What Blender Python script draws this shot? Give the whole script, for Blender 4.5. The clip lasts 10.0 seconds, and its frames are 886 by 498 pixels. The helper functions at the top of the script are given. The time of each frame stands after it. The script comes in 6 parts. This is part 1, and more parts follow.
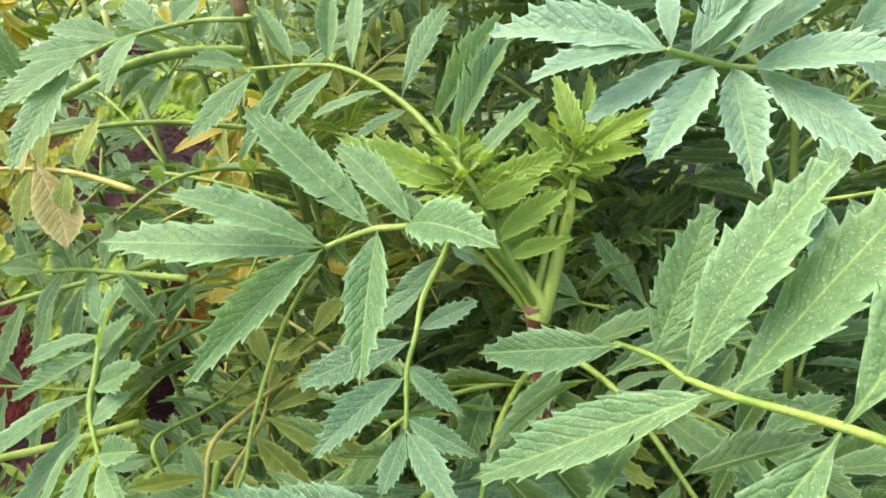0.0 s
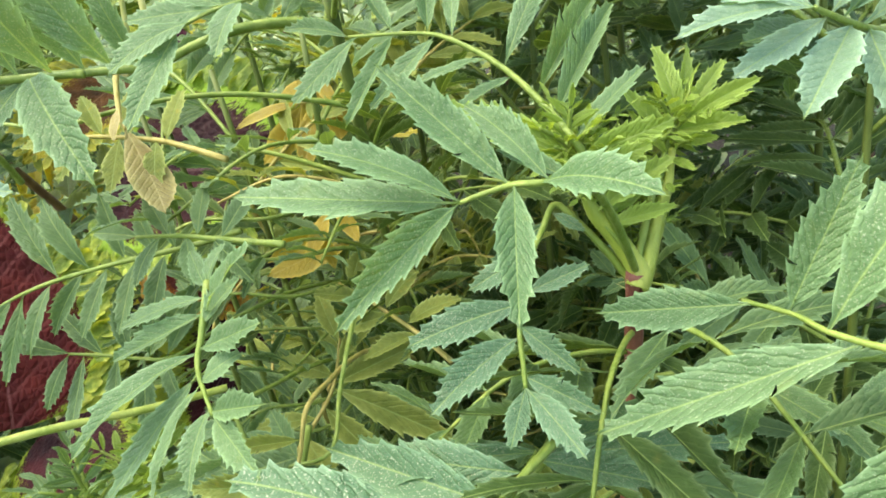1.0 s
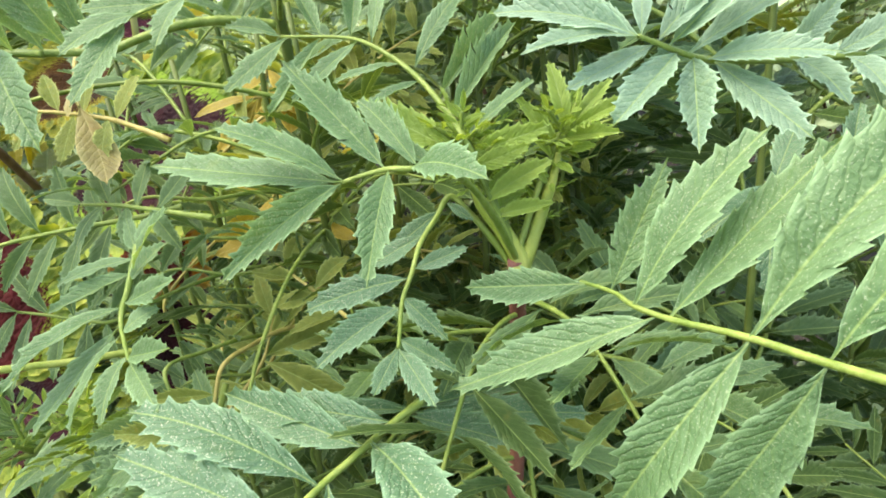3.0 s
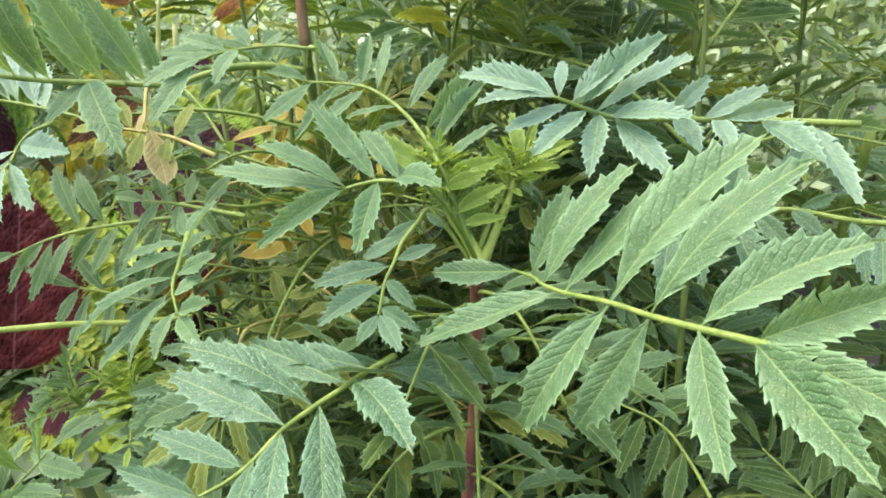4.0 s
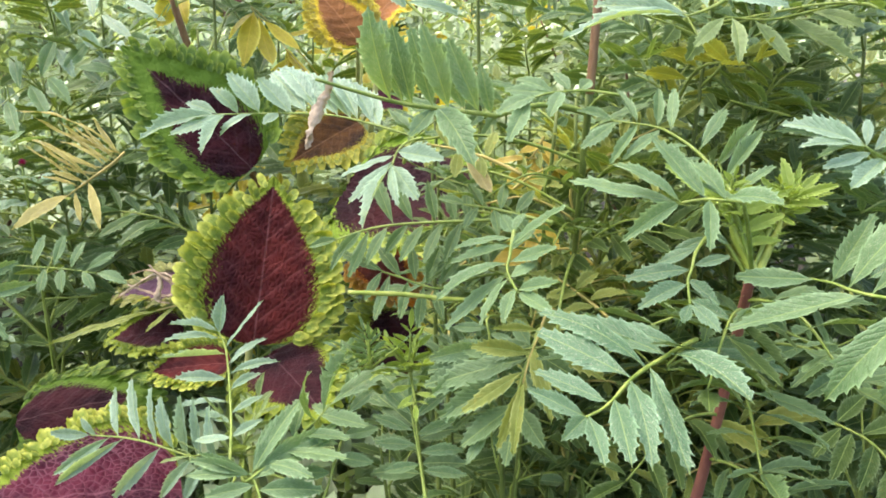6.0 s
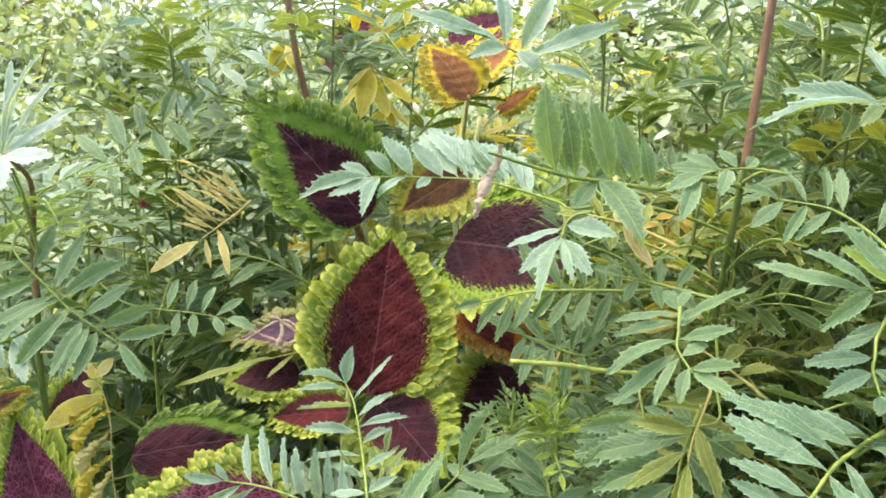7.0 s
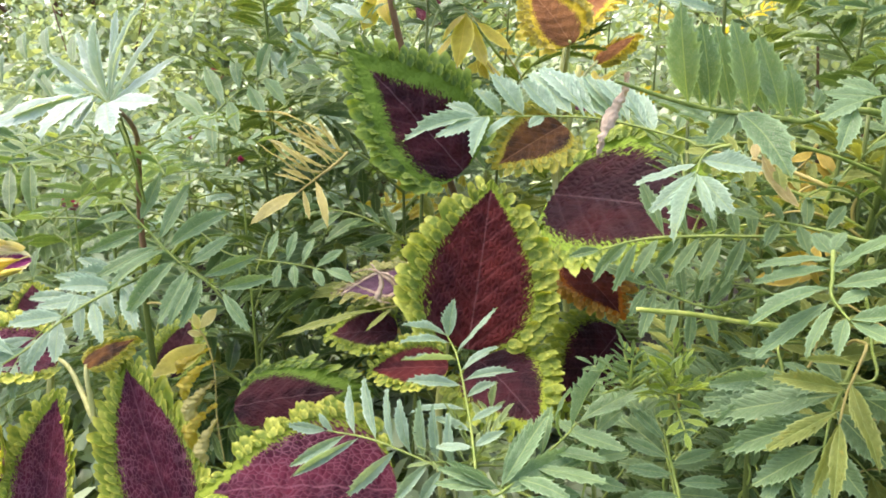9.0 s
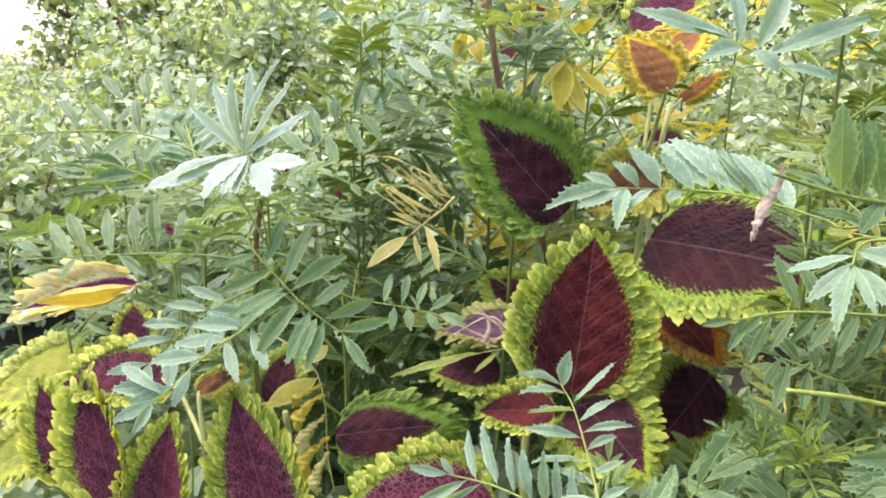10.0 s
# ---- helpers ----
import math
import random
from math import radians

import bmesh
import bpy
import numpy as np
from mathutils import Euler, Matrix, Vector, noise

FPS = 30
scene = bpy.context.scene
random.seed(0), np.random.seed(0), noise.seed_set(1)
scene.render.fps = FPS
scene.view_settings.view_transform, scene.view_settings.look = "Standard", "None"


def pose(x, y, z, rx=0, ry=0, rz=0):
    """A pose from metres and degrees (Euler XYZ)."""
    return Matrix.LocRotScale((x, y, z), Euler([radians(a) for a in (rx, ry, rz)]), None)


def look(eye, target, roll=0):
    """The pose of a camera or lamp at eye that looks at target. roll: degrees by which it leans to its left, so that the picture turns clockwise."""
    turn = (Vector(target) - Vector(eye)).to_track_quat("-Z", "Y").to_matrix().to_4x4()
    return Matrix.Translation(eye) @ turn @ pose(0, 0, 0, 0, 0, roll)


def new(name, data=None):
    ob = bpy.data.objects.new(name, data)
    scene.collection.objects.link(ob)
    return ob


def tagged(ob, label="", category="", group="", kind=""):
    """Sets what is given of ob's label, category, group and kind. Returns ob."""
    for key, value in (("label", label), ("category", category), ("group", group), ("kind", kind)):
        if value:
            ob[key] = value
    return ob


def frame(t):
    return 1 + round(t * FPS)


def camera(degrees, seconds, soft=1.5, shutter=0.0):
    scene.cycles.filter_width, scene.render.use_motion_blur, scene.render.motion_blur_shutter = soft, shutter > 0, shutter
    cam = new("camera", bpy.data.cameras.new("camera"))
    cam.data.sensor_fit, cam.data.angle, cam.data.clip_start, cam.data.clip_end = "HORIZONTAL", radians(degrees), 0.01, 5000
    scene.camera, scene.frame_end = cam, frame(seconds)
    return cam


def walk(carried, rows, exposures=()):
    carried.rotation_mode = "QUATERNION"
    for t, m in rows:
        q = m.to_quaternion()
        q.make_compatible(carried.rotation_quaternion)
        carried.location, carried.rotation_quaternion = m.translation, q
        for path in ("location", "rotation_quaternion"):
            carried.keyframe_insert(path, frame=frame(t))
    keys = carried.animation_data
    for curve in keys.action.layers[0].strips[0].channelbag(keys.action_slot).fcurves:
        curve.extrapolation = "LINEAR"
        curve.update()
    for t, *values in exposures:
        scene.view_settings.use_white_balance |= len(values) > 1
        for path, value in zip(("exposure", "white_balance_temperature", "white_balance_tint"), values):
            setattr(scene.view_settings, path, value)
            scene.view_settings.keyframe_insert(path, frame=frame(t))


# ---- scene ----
cam = camera(63.3, 10.0, soft=1.8)
PATH = [
    (0, (0.0201, 0.0040, 0.6312), (-0.2199, 1.8551, -0.0871), -11.17),
    (0.5, (0.0001, -0.0030, 0.6321), (-0.2513, 1.8489, -0.0800), -10.86),
    (1, (-0.0042, -0.0020, 0.6295), (-0.2572, 1.8434, -0.0987), -10.68),
    (1.5, (-0.0094, -0.0120, 0.6280), (-0.3026, 1.8231, -0.1113), -11.48),
    (2, (-0.0051, -0.0150, 0.6206), (-0.3269, 1.7910, -0.1762), -11.84),
    (2.5, (0.0033, -0.0150, 0.6238), (-0.2934, 1.7996, -0.1632), -11.04),
    (2.7, (0.0135, -0.0160, 0.6258), (-0.2334, 1.8176, -0.1338), -9.02),
    (3.8, (0.0291, -0.0720, 0.6314), (-0.2100, 1.8190, 0.0255), -3.75),
    (4, (0.0384, -0.0850, 0.6335), (-0.2014, 1.8104, 0.0419), -3.43),
    (4.5, (0.0294, -0.1050, 0.6233), (-0.2375, 1.8085, 0.1063), -2.06),
    (5, (0.0005, -0.1260, 0.6261), (-0.3010, 1.7917, 0.1448), -1.72),
    (5.5, (-0.0345, -0.1500, 0.6274), (-0.3782, 1.7658, 0.1673), 1.52),
    (6, (-0.0459, -0.1700, 0.6346), (-0.4789, 1.7277, 0.1750), 0.66),
    (6.2, (-0.0528, -0.1750, 0.6463), (-0.5604, 1.7179, 0.2471), 0.65),
    (7.3, (-0.1106, -0.1900, 0.6508), (-0.6995, 1.6858, 0.2836), 2.13),
    (7.5, (-0.1120, -0.1920, 0.6470), (-0.7697, 1.6509, 0.2331), 0.77),
    (8, (-0.1016, -0.1920, 0.6399), (-0.8065, 1.6311, 0.2165), 1.01),
    (8.5, (-0.1206, -0.1920, 0.6408), (-0.8557, 1.6143, 0.1971), 0.93),
    (9, (-0.1213, -0.1740, 0.6338), (-0.8897, 1.6142, 0.1735), 0.76),
    (9.5, (-0.1461, -0.1830, 0.6482), (-0.9446, 1.5871, 0.1695), 1.38),
    (10, (-0.1700, -0.2110, 0.6706), (-1.0275, 1.5382, 0.2177), 1.58),
]
walk(cam, [(t, look(eye, target, roll)) for t, eye, target, roll in PATH],
     exposures=((0, 2.15, 7250, 9), (2.5, 2.16, 7350, 12), (4.0, 2.05, 6750, 18), (6.0, 2.18, 6950, 23), (8.5, 2.14, 6950, 28), (10, 2.13, 6800, 30)))

# ---- light: a bright, hazy day ----
world = bpy.data.worlds.new("world")
scene.world = world
world.use_nodes = True
SUN_HEIGHT, SUN_TURN = 68.0, 258.0      # degrees; the turn counts clockwise from +y
sky = world.node_tree.nodes.new("ShaderNodeTexSky")
sky.sky_type, sky.sun_disc = "NISHITA", False
sky.sun_elevation, sky.sun_rotation = radians(SUN_HEIGHT), radians(SUN_TURN)
sky.air_density, sky.dust_density, sky.ozone_density = 1.0, 2.5, 1.0
back = world.node_tree.nodes["Background"]
back.inputs["Strength"].default_value = 0.15
world.node_tree.links.new(sky.outputs["Color"], back.inputs["Color"])
sun = new("sun", bpy.data.lights.new("sun", "SUN"))
sun.data.energy, sun.data.angle, sun.data.color = 1.2, radians(55), (1.0, 0.945, 0.83)
a = radians(SUN_TURN)
toward = Vector((math.sin(a) * math.cos(radians(SUN_HEIGHT)), math.cos(a) * math.cos(radians(SUN_HEIGHT)), math.sin(radians(SUN_HEIGHT))))
sun.matrix_world = look(toward * 20, (0, 0, 0))

# ---- materials ----
def nodes_of(name):
    m = bpy.data.materials.new(name)
    m.use_nodes = True
    return m, m.node_tree.nodes, m.node_tree.links


def ramp(nodes, stops):
    r = nodes.new("ShaderNodeValToRGB")
    while len(r.color_ramp.elements) < len(stops):
        r.color_ramp.elements.new(0.5)
    for e, (at, col) in zip(r.color_ramp.elements, stops):
        e.position, e.color = at, (*col, 1)
    return r


def mix(nodes, links, fac, a, b):
    m = nodes.new("ShaderNodeMix")
    m.data_type = "RGBA"
    for socket, value in ((m.inputs[0], fac), (m.inputs[6], a), (m.inputs[7], b)):
        if isinstance(value, bpy.types.NodeSocket):
            links.new(value, socket)
        elif isinstance(value, tuple):
            socket.default_value = (*value, 1)
        else:
            socket.default_value = value
    return m.outputs[2]


def sums(nodes, links, op, a, b=0.0, c=0.0):
    m = nodes.new("ShaderNodeMath")
    m.operation = op
    for socket, value in zip(m.inputs, (a, b, c)):
        if isinstance(value, bpy.types.NodeSocket):
            links.new(value, socket)
        else:
            socket.default_value = value
    return m.outputs[0]


def noisy(nodes, links, where, scale, detail=4.0, rough=0.55):
    n = nodes.new("ShaderNodeTexNoise")
    n.inputs["Scale"].default_value, n.inputs["Detail"].default_value, n.inputs["Roughness"].default_value = scale, detail, rough
    if where is not None:
        links.new(where, n.inputs["Vector"])
    return n.outputs["Fac"]


def leafy(nodes, links, colour, height, gloss, glow, strength, wax=0.35):
    """A thin leaf: a waxy surface that lets some light through."""
    out = nodes["Material Output"]
    bsdf = nodes["Principled BSDF"]
    bump = nodes.new("ShaderNodeBump")
    bump.inputs["Strength"].default_value, bump.inputs["Distance"].default_value = strength, 0.004
    links.new(height, bump.inputs["Height"])
    links.new(colour, bsdf.inputs["Base Color"])
    links.new(bump.outputs[0], bsdf.inputs["Normal"])
    bsdf.inputs["Roughness"].default_value = gloss
    bsdf.inputs["Specular IOR Level"].default_value = wax
    thin = nodes.new("ShaderNodeBsdfTranslucent")
    warm = nodes.new("ShaderNodeMix")
    warm.data_type, warm.blend_type = "RGBA", "MULTIPLY"
    warm.inputs[0].default_value = 1.0
    links.new(colour, warm.inputs[6])
    warm.inputs[7].default_value = (1.5, 1.35, 0.45, 1)
    links.new(warm.outputs[2], thin.inputs["Color"])
    both = nodes.new("ShaderNodeMixShader")
    both.inputs[0].default_value = glow
    links.new(bsdf.outputs[0], both.inputs[1])
    links.new(thin.outputs[0], both.inputs[2])
    links.new(both.outputs[0], out.inputs["Surface"])


def leaflet_material(name, dark, light, spots, dust=0.0, vein=(0.30, 0.42, 0.14), gloss=0.42, glow=0.32, wax=0.35):
    """Marigold leaflet: x runs along the midrib from 0 to 1, y across it."""
    m, nodes, links = nodes_of(name)
    tex = nodes.new("ShaderNodeUVMap").outputs["UV"]
    parts = nodes.new("ShaderNodeSeparateXYZ")
    links.new(tex, parts.inputs[0])
    own = nodes.new("ShaderNodeObjectInfo").outputs["Random"]
    shift = nodes.new("ShaderNodeVectorMath")
    shift.operation = "ADD"
    away = nodes.new("ShaderNodeCombineXYZ")
    links.new(sums(nodes, links, "MULTIPLY", own, 37.0), away.inputs[2])
    even = nodes.new("ShaderNodeVectorMath")
    even.operation = "MULTIPLY"
    even.inputs[1].default_value = (3.6, 1.0, 1.0)
    links.new(tex, even.inputs[0])
    links.new(even.outputs[0], shift.inputs[0]), links.new(away.outputs[0], shift.inputs[1])
    place = shift.outputs[0]
    across = sums(nodes, links, "ABSOLUTE", sums(nodes, links, "SUBTRACT", parts.outputs[1], 0.5))
    # side veins run forward from the midrib
    slant = sums(nodes, links, "SUBTRACT", parts.outputs[0], sums(nodes, links, "MULTIPLY", across, 0.45))
    wobble = noisy(nodes, links, place, 6.0, 2.0)
    wave = sums(nodes, links, "SINE", sums(nodes, links, "ADD", sums(nodes, links, "MULTIPLY", slant, 75.0), sums(nodes, links, "MULTIPLY", wobble, 5.0)))
    side = sums(nodes, links, "POWER", sums(nodes, links, "MULTIPLY_ADD", wave, 0.5, 0.5), 6.0)
    rib = nodes.new("ShaderNodeMapRange")
    rib.inputs[1].default_value, rib.inputs[2].default_value, rib.inputs[3].default_value, rib.inputs[4].default_value = 0.008, 0.028, 1.0, 0.0
    links.new(across, rib.inputs[0])
    tone = sums(nodes, links, "ADD", sums(nodes, links, "MULTIPLY", noisy(nodes, links, place, 3.5), 0.7), sums(nodes, links, "MULTIPLY", own, 0.4))
    body = ramp(nodes, [(0.3, dark), (0.8, light)])
    links.new(tone, body.inputs[0])
    col = mix(nodes, links, sums(nodes, links, "MULTIPLY", side, 0.06), body.outputs[0], vein)
    # yellowing towards some tips and margins
    old = nodes.new("ShaderNodeMapRange")
    old.inputs[1].default_value, old.inputs[2].default_value = 0.62, 0.78
    links.new(noisy(nodes, links, place, 1.7, 3.0), old.inputs[0])
    col = mix(nodes, links, sums(nodes, links, "MULTIPLY", old.outputs[0], 0.55), col, spots)
    if dust:
        grit = nodes.new("ShaderNodeTexNoise")
        grit.inputs["Scale"].default_value, grit.inputs["Detail"].default_value = 30.0, 2.0
        links.new(place, grit.inputs["Vector"])
        lim = nodes.new("ShaderNodeMapRange")
        lim.inputs[1].default_value, lim.inputs[2].default_value = 0.61, 0.66
        links.new(grit.outputs["Fac"], lim.inputs[0])
        col = mix(nodes, links, sums(nodes, links, "MULTIPLY", lim.outputs[0], dust), col, (0.62, 0.66, 0.5))
    col = mix(nodes, links, sums(nodes, links, "MULTIPLY", rib.outputs[0], 0.6), col, vein)
    # a thin pale rim with fine hairs
    edge = nodes.new("ShaderNodeAttribute")
    edge.attribute_name = "rim"
    col = mix(nodes, links, sums(nodes, links, "MULTIPLY", sums(nodes, links, "POWER", edge.outputs["Fac"], 7.0), 0.6), col, tuple(min(1, 0.10 + 1.9 * c) for c in light))
    height = sums(nodes, links, "ADD", sums(nodes, links, "MULTIPLY", side, -0.20), sums(nodes, links, "MULTIPLY", noisy(nodes, links, place, 8.0), 0.55))
    leafy(nodes, links, col, height, gloss, glow, 0.42, wax)
    return m


LEAF = {
    "mature": leaflet_material("mature_leaflet", (0.058, 0.125, 0.039), (0.110, 0.202, 0.074), (0.19, 0.25, 0.07)),
    "grey": leaflet_material("grey_green_leaflet", (0.080, 0.168, 0.062), (0.140, 0.250, 0.106), (0.17, 0.25, 0.07), dust=0.32, gloss=0.42, wax=0.28),
    "pale": leaflet_material("waxy_leaflet", (0.118, 0.222, 0.128), (0.215, 0.345, 0.225), (0.24, 0.31, 0.11), dust=0.25, gloss=0.38),
    "fresh": leaflet_material("fresh_leaflet", (0.115, 0.190, 0.060), (0.215, 0.315, 0.12), (0.22, 0.30, 0.06)),
    "young": leaflet_material("young_leaflet", (0.16, 0.27, 0.035), (0.26, 0.38, 0.07), (0.30, 0.36, 0.05), glow=0.36),
    "dusty": leaflet_material("dusty_leaflet", (0.070, 0.160, 0.072), (0.118, 0.228, 0.116), (0.11, 0.18, 0.06), dust=0.55),
    # a darker, duller copy of the mature leaflet: the thicket's shade as colour
    "shade": leaflet_material("shaded_leaflet", (0.040, 0.083, 0.020), (0.076, 0.134, 0.036), (0.16, 0.17, 0.04), gloss=0.55, wax=0.12),
    "ageing": leaflet_material("ageing_leaflet", (0.135, 0.185, 0.035), (0.235, 0.285, 0.065), (0.38, 0.32, 0.05), wax=0.18),
    # green leaflet whitened in its base colour to stand for reflected sky
    "sheen": leaflet_material("sheen_leaflet", (0.24, 0.36, 0.27), (0.38, 0.50, 0.40), (0.26, 0.36, 0.2), gloss=0.3),
    "yellow": leaflet_material("yellowed_leaflet", (0.35, 0.33, 0.09), (0.56, 0.53, 0.18), (0.34, 0.26, 0.09), vein=(0.5, 0.45, 0.16)),
    "straw": leaflet_material("straw_leaflet", (0.21, 0.205, 0.045), (0.36, 0.34, 0.09), (0.30, 0.22, 0.06), vein=(0.42, 0.38, 0.12)),
    "dried": leaflet_material("dried_leaflet", (0.28, 0.21, 0.12), (0.50, 0.42, 0.29), (0.22, 0.13, 0.08), vein=(0.5, 0.42, 0.32), gloss=0.7, glow=0.1),
    "tan": leaflet_material("tan_leaflet", (0.24, 0.20, 0.06), (0.38, 0.34, 0.13), (0.30, 0.17, 0.06), vein=(0.5, 0.44, 0.2)),
    "ochre": leaflet_material("ochre_leaflet", (0.34, 0.27, 0.04), (0.50, 0.39, 0.06), (0.30, 0.26, 0.05), vein=(0.5, 0.42, 0.12), glow=0.32),
    "golden": leaflet_material("golden_leaflet", (0.36, 0.31, 0.03), (0.54, 0.48, 0.06), (0.40, 0.20, 0.03), vein=(0.6, 0.46, 0.08), glow=0.45),
}


def stalk_material(name, low, high, gloss=0.45):
    m, nodes, links = nodes_of(name)
    tex = nodes.new("ShaderNodeTexCoord").outputs["Object"]
    stretch = nodes.new("ShaderNodeMapping")
    stretch.inputs["Scale"].default_value = (1.0, 1.0, 0.25)
    links.new(tex, stretch.inputs["Vector"])
    c = ramp(nodes, [(0.35, low), (0.65, high)])
    links.new(noisy(nodes, links, stretch.outputs[0], 160.0, 5.0), c.inputs[0])
    leafy(nodes, links, c.outputs[0], noisy(nodes, links, stretch.outputs[0], 500.0), gloss, 0.05, 0.3)
    return m


STALK = {
    "green": stalk_material("green_stalk", (0.13, 0.21, 0.03), (0.24, 0.32, 0.065)),
    "red": stalk_material("red_stalk", (0.14, 0.045, 0.035), (0.27, 0.11, 0.07)),
    "lime": stalk_material("lime_stalk", (0.22, 0.30, 0.04), (0.36, 0.42, 0.09)),
    # the green stalk darkened, with the shade among the stems in its colour
    "in_shade": stalk_material("shaded_stalk", (0.07, 0.11, 0.02), (0.14, 0.19, 0.04)),
    "rusty": stalk_material("rusty_stalk", (0.16, 0.085, 0.04), (0.28, 0.17, 0.08)),
    "straw": stalk_material("straw_stalk", (0.30, 0.27, 0.06), (0.46, 0.40, 0.12)),
    "brown": stalk_material("brown_stalk", (0.10, 0.055, 0.03), (0.21, 0.12, 0.07), 0.7),
    "pale": stalk_material("pale_stalk", (0.34, 0.38, 0.10), (0.50, 0.52, 0.20)),
}


def coleus_material(name, heart, flush, edge, reach=0.25, gloss=0.5, lace=0.16, tip=0.10):
    """Coleus blade: the map runs along the midrib and across it, -1 to 1 from margin to margin."""
    m, nodes, links = nodes_of(name)
    uv = nodes.new("ShaderNodeUVMap").outputs["UV"]
    obj = nodes.new("ShaderNodeTexCoord").outputs["Object"]
    parts = nodes.new("ShaderNodeSeparateXYZ")
    links.new(uv, parts.inputs[0])
    xyz = nodes.new("ShaderNodeSeparateXYZ")
    links.new(obj, xyz.inputs[0])
    own = nodes.new("ShaderNodeObjectInfo").outputs["Random"]
    lift = nodes.new("ShaderNodeCombineXYZ")
    links.new(sums(nodes, links, "MULTIPLY", own, 23.0), lift.inputs[2])
    shift = nodes.new("ShaderNodeVectorMath")
    shift.operation = "ADD"
    links.new(obj, shift.inputs[0]), links.new(lift.outputs[0], shift.inputs[1])
    place = shift.outputs[0]
    v = sums(nodes, links, "ABSOLUTE", sums(nodes, links, "MULTIPLY_ADD", parts.outputs[1], 2.0, -1.0))
    power = 0.6 / tip
    tipward = sums(nodes, links, "MULTIPLY", sums(nodes, links, "POWER", parts.outputs[0], power), (1 - reach) / (1 - tip) ** power)
    margin = sums(nodes, links, "ADD", v, tipward)
    body = ramp(nodes, [(0.36, heart), (0.66, flush)])
    links.new(noisy(nodes, links, place, 2.6, 5.0), body.inputs[0])
    y = sums(nodes, links, "ABSOLUTE", xyz.outputs[1])
    slant = sums(nodes, links, "SUBTRACT", xyz.outputs[0], sums(nodes, links, "MULTIPLY", y, 0.75))
    bend = sums(nodes, links, "MULTIPLY", noisy(nodes, links, place, 4.0, 2.0), 2.6)
    wave = sums(nodes, links, "SINE", sums(nodes, links, "ADD", sums(nodes, links, "MULTIPLY", slant, 52.0), bend))
    side = sums(nodes, links, "POWER", sums(nodes, links, "MULTIPLY_ADD", wave, 0.5, 0.5), 10.0)
    cells = nodes.new("ShaderNodeTexVoronoi")
    cells.feature = "DISTANCE_TO_EDGE"
    cells.inputs["Scale"].default_value = 26.0
    links.new(place, cells.inputs["Vector"])
    net = nodes.new("ShaderNodeMapRange")
    net.inputs[1].default_value, net.inputs[2].default_value, net.inputs[3].default_value, net.inputs[4].default_value = 0.0, 0.13, 1.0, 0.0
    links.new(cells.outputs["Distance"], net.inputs[0])
    rib = nodes.new("ShaderNodeMapRange")
    rib.inputs[1].default_value, rib.inputs[2].default_value, rib.inputs[3].default_value, rib.inputs[4].default_value = 0.003, 0.010, 1.0, 0.0
    links.new(y, rib.inputs[0])
    pale = tuple(min(1, 1.5 * c + 0.06) for c in flush)
    col = mix(nodes, links, sums(nodes, links, "MULTIPLY", side, 0.09), body.outputs[0], pale)
    col = mix(nodes, links, sums(nodes, links, "MULTIPLY", sums(nodes, links, "MULTIPLY", net.outputs[0], sums(nodes, links, "MULTIPLY_ADD", v, 0.75, 0.25)), lace), col, pale)
    col = mix(nodes, links, sums(nodes, links, "MULTIPLY", rib.outputs[0], 0.26), col, tuple(min(1, 2.0 * c + 0.10) for c in flush))
    # the margin: a speckled change from purple to lime
    streak = nodes.new("ShaderNodeCombineXYZ")
    links.new(sums(nodes, links, "ADD", slant, own), streak.inputs[0]), links.new(sums(nodes, links, "MULTIPLY", xyz.outputs[1], 0.45), streak.inputs[1])
    speck = sums(nodes, links, "MULTIPLY_ADD", noisy(nodes, links, streak.outputs[0], 60.0, 4.0, 0.7), 0.75, sums(nodes, links, "MULTIPLY", noisy(nodes, links, place, 70.0, 3.0, 0.7), 0.25))
    lim = nodes.new("ShaderNodeMapRange")
    lim.inputs[1].default_value, lim.inputs[2].default_value = 1.0 - reach - 0.04, 1.0 - reach + 0.06
    links.new(sums(nodes, links, "ADD", margin, sums(nodes, links, "MULTIPLY_ADD", speck, 1.15, -0.575)), lim.inputs[0])
    col = mix(nodes, links, lim.outputs[0], col, edge)
    height = sums(nodes, links, "SUBTRACT", sums(nodes, links, "MULTIPLY", cells.outputs["Distance"], 2.2), sums(nodes, links, "MULTIPLY", side, 0.6))
    leafy(nodes, links, col, height, gloss, 0.12, 0.30, 0.06)
    return m


def lobe_material(name, low, high, glow=0.3):
    m, nodes, links = nodes_of(name)
    tex = nodes.new("ShaderNodeTexCoord").outputs["Object"]
    own = nodes.new("ShaderNodeObjectInfo").outputs["Random"]
    along = nodes.new("ShaderNodeSeparateXYZ")
    links.new(tex, along.inputs[0])
    c = ramp(nodes, [(0.10, tuple(0.55 * k for k in low)), (0.40, low), (0.72, high), (0.95, tuple(1.25 * k + 0.03 for k in high))])
    flank = sums(nodes, links, "MULTIPLY_ADD", sums(nodes, links, "ABSOLUTE", along.outputs[1]), 1.7, 0.10)
    outer = sums(nodes, links, "MAXIMUM", along.outputs[0], flank)
    rim = sums(nodes, links, "MULTIPLY_ADD", sums(nodes, links, "POWER", outer, 1.8), 0.62, sums(nodes, links, "MULTIPLY_ADD", own, 0.30, -0.12))
    links.new(sums(nodes, links, "MULTIPLY_ADD", noisy(nodes, links, tex, 3.5), 0.5, rim), c.inputs[0])
    leafy(nodes, links, c.outputs[0], noisy(nodes, links, tex, 7.0), 0.42, glow, 0.55)
    return m


